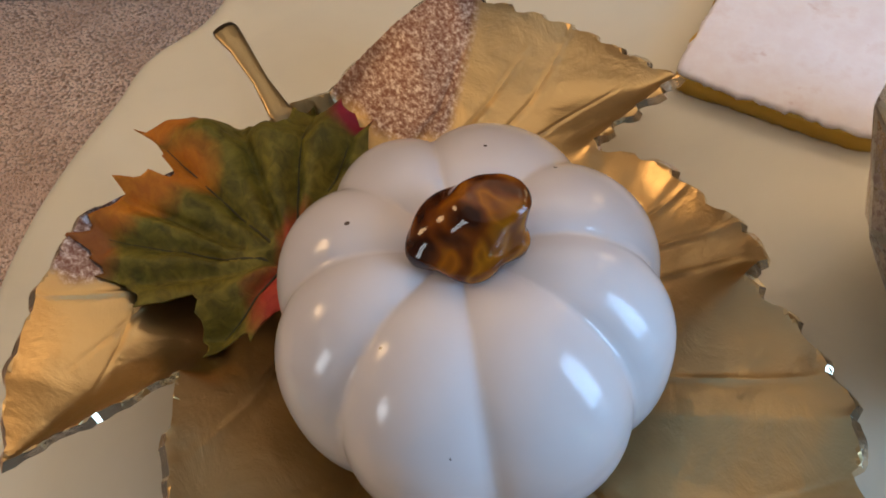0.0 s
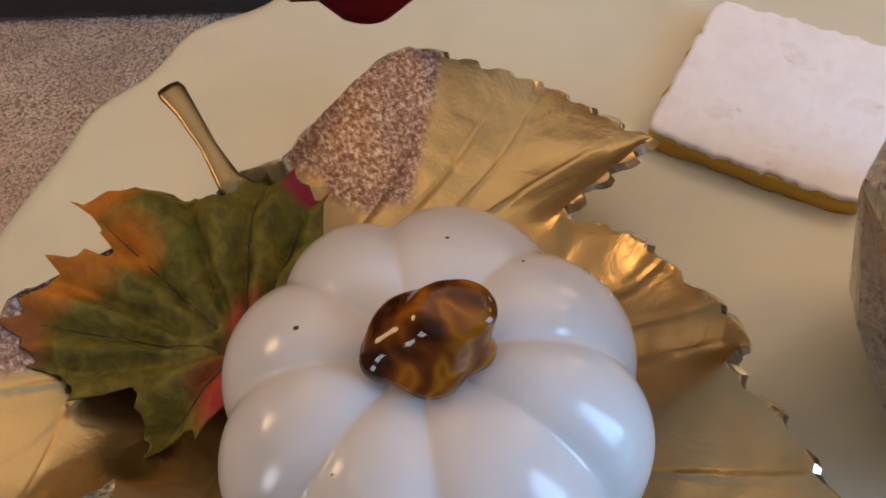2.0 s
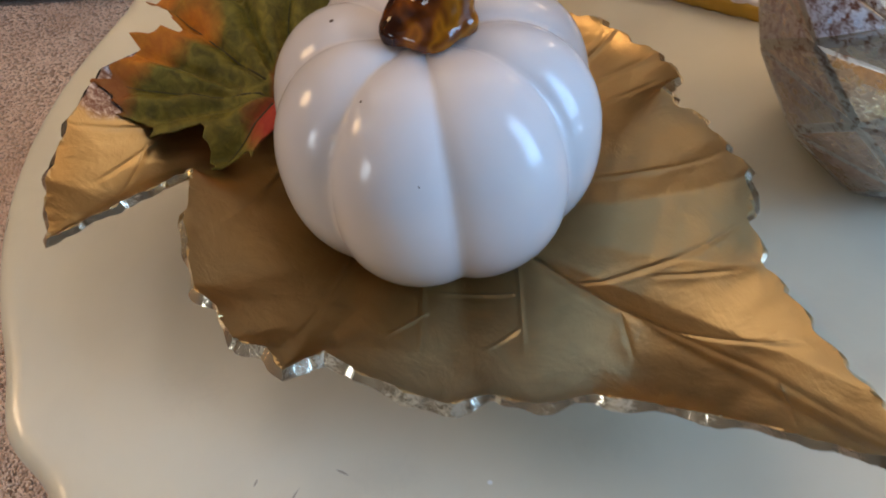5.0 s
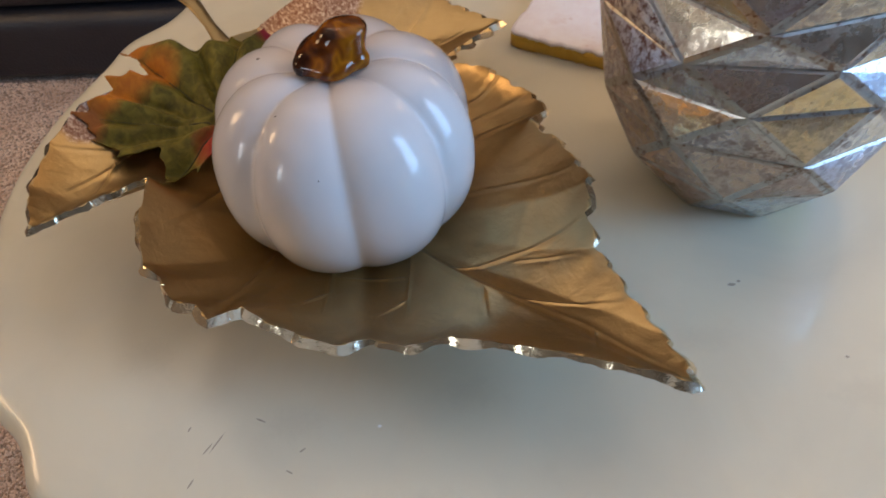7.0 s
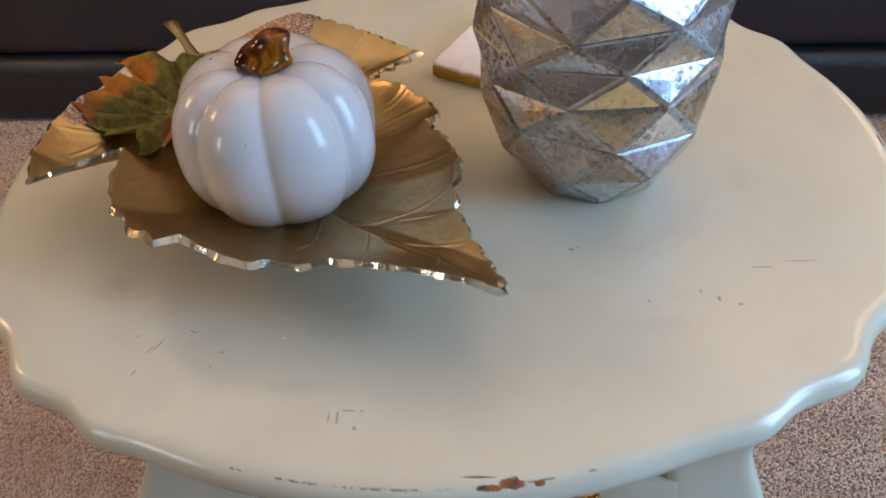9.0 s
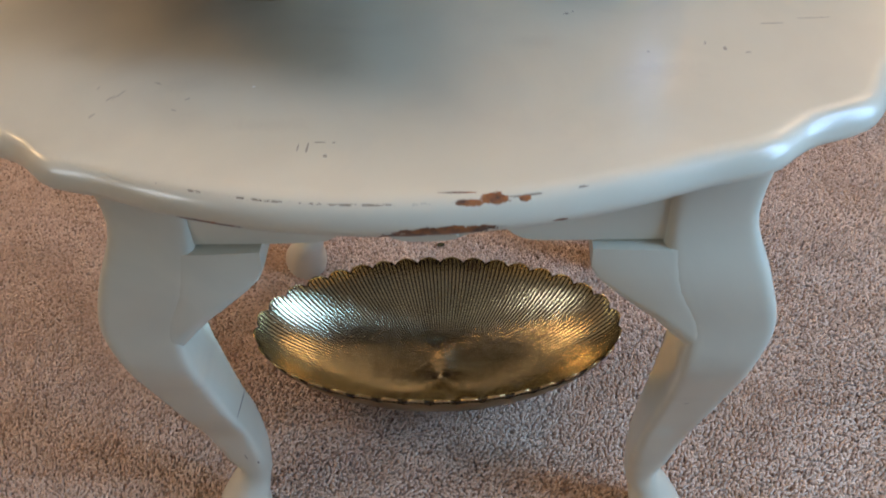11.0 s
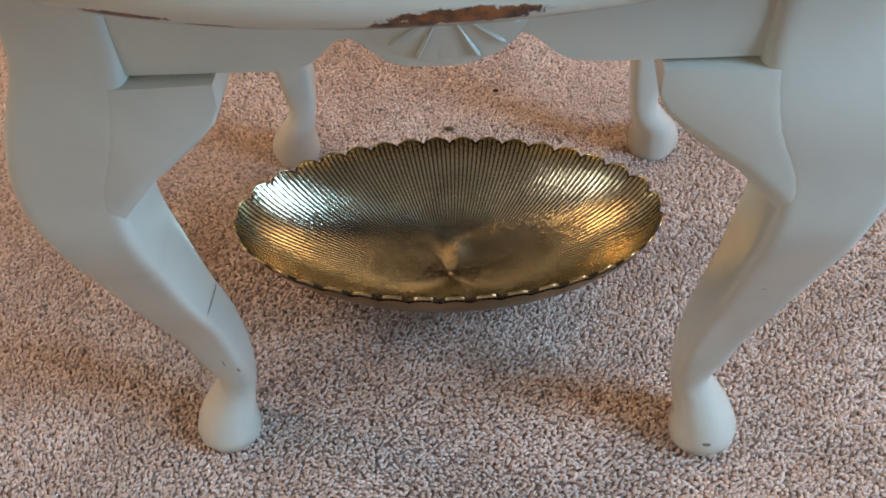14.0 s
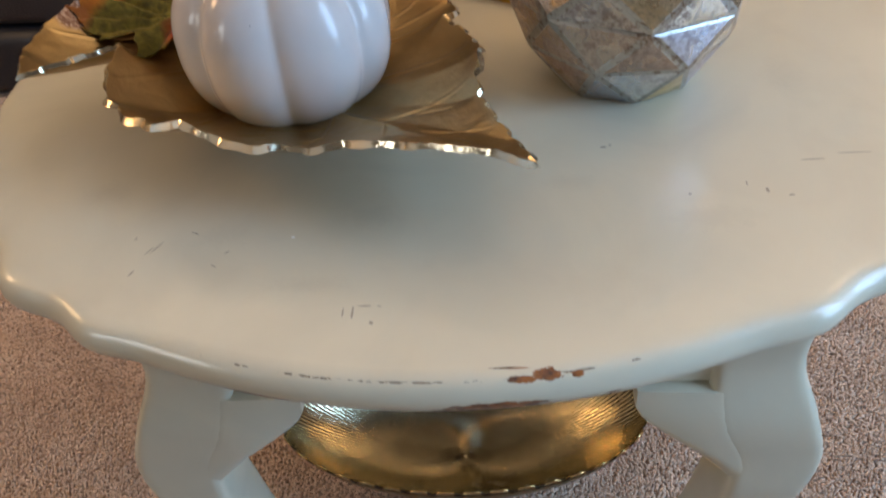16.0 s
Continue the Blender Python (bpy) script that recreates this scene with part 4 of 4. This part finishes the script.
for tri in tris:
    for v in tri:
        if tuple(v) not in shrink:
            shrink[tuple(v)] = core.verts.new((v.x * 0.99, v.y * 0.99, v.z))
    core.faces.new([shrink[tuple(v)] for v in tri])
core.faces.new([shrink[tuple(v)] for v in rows[0]])
core.verts.ensure_lookup_table()
for i in range(8):
    a, b_ = i, (i + 1) % 8
    core.faces.new((core.verts[a], core.verts[b_], shrink[tuple(rows[-1][b_])], shrink[tuple(rows[-1][a])]))
bmesh.ops.recalc_face_normals(core, faces=core.faces)
part("vase_body", core, vase_groove, vase, "dull pewter seams between the facets", smooth=False)
tilt_rng = random.Random(3)
for tri in tris:
    bm = bmesh.new()
    c = sum(tri, Vector()) / 3
    nrm = (tri[1] - tri[0]).cross(tri[2] - tri[0]).normalized()
    if nrm.dot(Vector((c.x, c.y, 0))) < 0:
        nrm, tri = -nrm, (tri[0], tri[2], tri[1])
    rim_v = [bm.verts.new(v + (c - v) * 0.01 + nrm * 0.0) for v in tri]
    down = sum(1 for v in tri if v.z < c.z) == 1
    face_v = [bm.verts.new(v + (c - v) * 0.17 + nrm * (tilt_rng.uniform(0.0002, 0.001) + (0.0004 if down and v.z < c.z else 0.0))) for v in tri]
    for i in range(3):
        bm.faces.new((rim_v[i], rim_v[(i + 1) % 3], face_v[(i + 1) % 3], face_v[i])).material_index = 1
    # a slightly uneven, hand-beaten face
    mids = [bm.verts.new((face_v[i].co + face_v[(i + 1) % 3].co) / 2) for i in range(3)]
    heart_v = bm.verts.new(sum((v.co for v in face_v), Vector()) / 3 + nrm * 0.0006)
    for i in range(3):
        bm.faces.new((face_v[i], mids[i], heart_v))
        bm.faces.new((mids[i], face_v[(i + 1) % 3], heart_v))
    part("facet", bm, [vase_metal, vase_groove], vase, smooth=False)

# ---------------------------------------------------------------- artificial flowers in the vase


def flower(label, head, face, size, material, arch):
    ob = thing("artificial_flower", (VX, VY, TZ + 0.02), label, "flower", "flowers in the vase")
    h = Vector(head) - Vector((VX, VY, TZ + 0.02))
    up = Vector((0.02 * (1 if h.x > 0 else -1), 0.0, 0.2))
    pts = [Vector((0, 0, 0)), up * 0.5, up, up + Vector((h.x * 0.35, h.y * 0.35, arch * 0.75)), Vector((h.x * 0.75, h.y * 0.75, max(h.z, up.z) + arch)), h]
    smooth_pts = [tuple(r) for r in glide([tuple(q) for q in pts], 26)]
    part("flower_stem", tube(smooth_pts, [0.0018] * 26, 8), stem_green, ob, "thin green stem")
    turn = Vector(face).to_track_quat("Z", "Y").to_matrix().to_4x4()
    bm = bmesh.new()
    g = []
    for i in range(7):
        u = i / 6
        g.append([bm.verts.new((size * (0.12 + 0.88 * u), size * 0.56 * math.sin(math.pi * min(1, 0.12 + 0.82 * u)) ** 0.8 * (j / 3 - 1), size * (0.25 * u - 0.3 * u * u) - 0.06 * size * ((j / 3 - 1) ** 2) * -1)) for j in range(7)])
    for i in range(6):
        for j in range(6):
            bm.faces.new((g[i][j], g[i + 1][j], g[i + 1][j + 1], g[i][j + 1]))
    bmesh.ops.solidify(bm, geom=list(bm.faces), thickness=0.0006)
    me = mesh_of("petal", bm, material)
    for ring_k, (count, tilt, scale) in enumerate(((9, 0, 1.0), (8, -24, 0.82), (6, -50, 0.6))):
        for k in range(count):
            pt = new("petal", me)
            pt.parent = ob
            pt.matrix_local = Matrix.Translation(h) @ turn @ pose(0, 0, 0.002 * ring_k, 0, 0, 360 * (k + 0.5 * ring_k) / count) @ pose(0, 0, 0, 0, tilt, 0) @ Matrix.Scale(scale, 4)
    bm = bmesh.new()
    bmesh.ops.create_icosphere(bm, subdivisions=2, radius=size * 0.2, matrix=Matrix.Translation(h) @ turn)
    part("flower_centre", bm, stem_green, ob)
    return ob


flower("orange silk flower on an arching green stem in the vase", (0.072, -0.232, 0.776), (0, -0.55, 1), 0.034, petal_orange, 0.05)
flower("orange silk flower on an arching green stem in the vase", (0.116, -0.244, 0.777), (0.3, -0.5, 1), 0.034, petal_orange, 0.05)
flower("dark red silk flower on a long stem in the vase", (-0.1, 0.05, 0.672), (-0.1, -0.35, 0.95), 0.044, petal_red, 0.08)

# ---------------------------------------------------------------- bowl under the table
BX, BY = -0.011, -0.016
bowl = thing("oval_bowl", (BX, BY, FLOOR + 0.003), "oval gold ribbed bowl with scalloped rim on the carpet", "bowl")
BA, BB, BH = 0.1915, 0.0995, 0.085


fine_a = np.linspace(0, 2 * math.pi, 4001)
step_l = np.hypot(BA * np.diff(np.cos(fine_a)), BB * np.diff(np.sin(fine_a)))
RUN = np.concatenate([[0.0], np.cumsum(step_l)]) / step_l.sum()


def bowl_ring(u, inner, n=1200):
    """u runs from the middle of the bottom (0) to the rim (1); points at even steps along the oval."""
    z = BH * (0.35 * u * u + 0.65 * (1 - (1 - u * u) ** 0.62) / (1 - 0.0199 ** 0.62))
    z += 0.006 if inner else 0.0
    edge = max(0.0, (u - 0.95) / 0.05)
    ring = []
    for i in range(n):
        a = float(np.interp(i / n, RUN, fine_a))
        scal = abs(math.sin(18 * 2 * math.pi * i / n)) ** 0.7
        rib = -0.00024 * min(1.0, u / 0.3) * (1.0, 0.5, 0.0, 0.0, 0.0, 0.5)[i % 6] if inner and u < 0.985 else 0.0
        k = u + 0.024 * edge * (scal - 0.6)
        ring.append((BA * k * math.cos(a), BB * k * math.sin(a), z + 0.007 * edge * (scal - 0.6) + rib))
    return ring


us = [0.012, 0.03, 0.06, 0.1, 0.15, 0.2, 0.25, 0.3, 0.38, 0.46, 0.54, 0.62, 0.7, 0.77, 0.83, 0.88, 0.92, 0.95, 0.975, 0.99]
inside = loft([bowl_ring(u, True) for u in us], True, False)
line_rng = random.Random(12)
starts = [0.0 if k % 4 == 0 else (line_rng.uniform(0.03, 0.06) if k % 2 == 0 else line_rng.uniform(0.08, 0.16)) for k in range(200)]
for i, f in enumerate(inside.faces):   # bright ridges start at different distances from the middle; dark patina between them
    u = us[min(i // 1200, len(us) - 1)]
    if u < 0.98 and i < 1200 * (len(us) - 1):
        f.material_index = 1 if i % 6 in (0, 5) or u < starts[i % 1200 // 6] else 0
part("inside", inside, [bowl_gold, bowl_patina_shade], bowl, "ribbed gold inside, lines fanning from the middle")
part("outside", loft([bowl_ring(u, False, 288) for u in us], True, False), bowl_back, bowl, "dull brown-gold outside")
ring_mid = bowl_ring(0.995, False, 576)
sections = []
for k in range(8):
    w = 2 * math.pi * k / 8
    sections.append([(x * (1 + 0.0055 * math.cos(w)), y * (1 + 0.0105 * math.cos(w)), z + 0.003 + 0.0021 * math.sin(w)) for x, y, z in ring_mid])
rim = loft(sections + [sections[0]], False, False)
for i, f in enumerate(rim.faces):   # shade painted as dark faces in the notches between the scallops
    f.material_index = 1 if abs(math.sin(18 * 2 * math.pi * (i % 576 + 0.5) / 576)) < 0.6 else 0
part("rim", rim, [bowl_rim, bowl_patina_shade], bowl, "bright scalloped gold rim")

# ---------------------------------------------------------------- sofa
sofa = thing("sofa", (-0.05, 0.757, FLOOR), "black leather sofa standing on the carpet", "sofa")
sofa.rotation_euler = (0, 0, radians(-3.0))
part("base", box(bmesh.new(), (-1.05, -0.008, 0.006), (1.05, 0.86, 0.134), 0.035, 6), leather, sofa)
for k in range(2):
    x0 = -1.045 + 1.047 * k
    part("seat_cushion", box(bmesh.new(), (x0, 0.0, 0.136), (x0 + 1.043, 0.62, 0.4), 0.04, 6), leather, sofa)
    part("back_cushion", box(bmesh.new(), (x0, 0.5, 0.405), (x0 + 1.043, 0.86, 0.82), 0.06, 6), leather, sofa)
for x0 in (-1.3, 1.06):
    part("armrest", box(bmesh.new(), (x0, 0.02, 0.006), (x0 + 0.24, 0.88, 0.6), 0.05, 5), leather, sofa)

# ---------------------------------------------------------------- carpet pile


def pile(fields, tall):
    """Twisted cut-pile tufts, each one a small leaning lump with a narrow foot."""
    rng = np.random.default_rng(5)
    cx, cy, step = [], [], []
    for x0, x1, y0, y1, pitch in fields:
        gx, gy = np.meshgrid(np.arange(x0, x1, pitch), np.arange(y0, y1, pitch))
        gx = gx + (np.arange(gx.shape[0]) % 2)[:, None] * pitch / 2
        cx.append((gx + rng.uniform(-0.42, 0.42, gx.shape) * pitch).ravel())
        cy.append((gy + rng.uniform(-0.42, 0.42, gy.shape) * pitch).ravel())
        step.append(np.full(gx.size, pitch))
    cx, cy, step = np.concatenate(cx), np.concatenate(cy), np.concatenate(step)
    n = cx.size
    hgt = tall * rng.uniform(0.6, 1.2, n)
    drift = 6.0 * np.sin(cx * 9.0 + 1.3 * np.sin(cy * 7.0)) + 5.0 * np.cos(cy * 8.0 - cx * 3.0)
    lean = drift * 0.12 + rng.normal(0, 0.7, n)
    lx, ly = np.cos(lean) * tall * rng.uniform(0.2, 0.7, n), np.sin(lean) * tall * rng.uniform(0.2, 0.7, n)
    rad = step * rng.uniform(0.48, 0.76, n)
    co = np.zeros((n, 9, 3))
    for k in range(4):
        a = lean + k * np.pi / 2 + 0.3
        stretch = np.where(k % 2 == 0, 1.35, 0.85)
        co[:, k] = np.stack([cx + 0.6 * rad * np.cos(a), cy + 0.6 * rad * np.sin(a), np.full(n, FLOOR - 0.001)], 1)
        a2 = a + 0.45
        co[:, 4 + k] = np.stack([cx + 0.75 * lx + rad * stretch * np.cos(a2), cy + 0.75 * ly + rad * stretch * np.sin(a2), FLOOR + (0.72 - 0.12 * (k == 0)) * hgt], 1)
    co[:, 8] = np.stack([cx + lx, cy + ly, FLOOR + hgt], 1)
    quad = np.array([[k, (k + 1) % 4, 4 + (k + 1) % 4, 4 + k] for k in range(4)])
    tri = np.array([[4 + k, 4 + (k + 1) % 4, 8] for k in range(4)])
    off = (np.arange(n) * 9)[:, None, None]
    loops = np.concatenate([(quad[None] + off).reshape(n, -1), (tri[None] + off).reshape(n, -1)], 1).ravel()
    sizes = np.tile(np.array([4] * 4 + [3] * 4), n)
    me = bpy.data.meshes.new("carpet_pile")
    me.vertices.add(n * 9)
    me.vertices.foreach_set("co", co.ravel())
    me.loops.add(loops.size)
    me.loops.foreach_set("vertex_index", loops.astype(np.int32))
    me.polygons.add(sizes.size)
    me.polygons.foreach_set("loop_start", (np.cumsum(sizes) - sizes).astype(np.int32))
    me.polygons.foreach_set("use_smooth", np.ones(sizes.size, bool))
    me.update(calc_edges=True)
    me.materials.append(carpet_mat)
    return me


tagged(new("carpet_pile", pile([(-0.76, 0.76, -0.34, 0.46, 0.0029)], 0.0043)), "beige and brown twisted cut-pile carpet tufts", "carpet", kind="stuff")
tagged(new("carpet_pile", pile([(-1.05, -0.76, -0.34, 0.8, 0.0046), (0.76, 0.9, -0.34, 0.8, 0.0046), (-0.76, 0.76, 0.46, 0.8, 0.0046)], 0.0026)), "beige cut-pile carpet tufts towards the black sofa", "carpet", kind="stuff")


# ---------------------------------------------------------------- specks on the carpet
for label, at, size in (("small dark brown lint speck lying on the carpet", (-0.022, 0.203), 0.0042), ("tiny dark brown lint speck lying on the carpet", (0.03, 0.27), 0.003)):
    bm = bmesh.new()
    bmesh.ops.create_icosphere(bm, subdivisions=2, radius=size)
    for v in bm.verts:
        v.co = Vector((v.co.x * 1.3, v.co.y * 0.8, v.co.z * 0.45)) * (1 + 0.3 * noise.noise(v.co * 400))
    lint = new("lint", mesh_of("lint", bm, maple_vein))
    lint.location = (*at, 0.0005)
    tagged(lint, label, "lint")
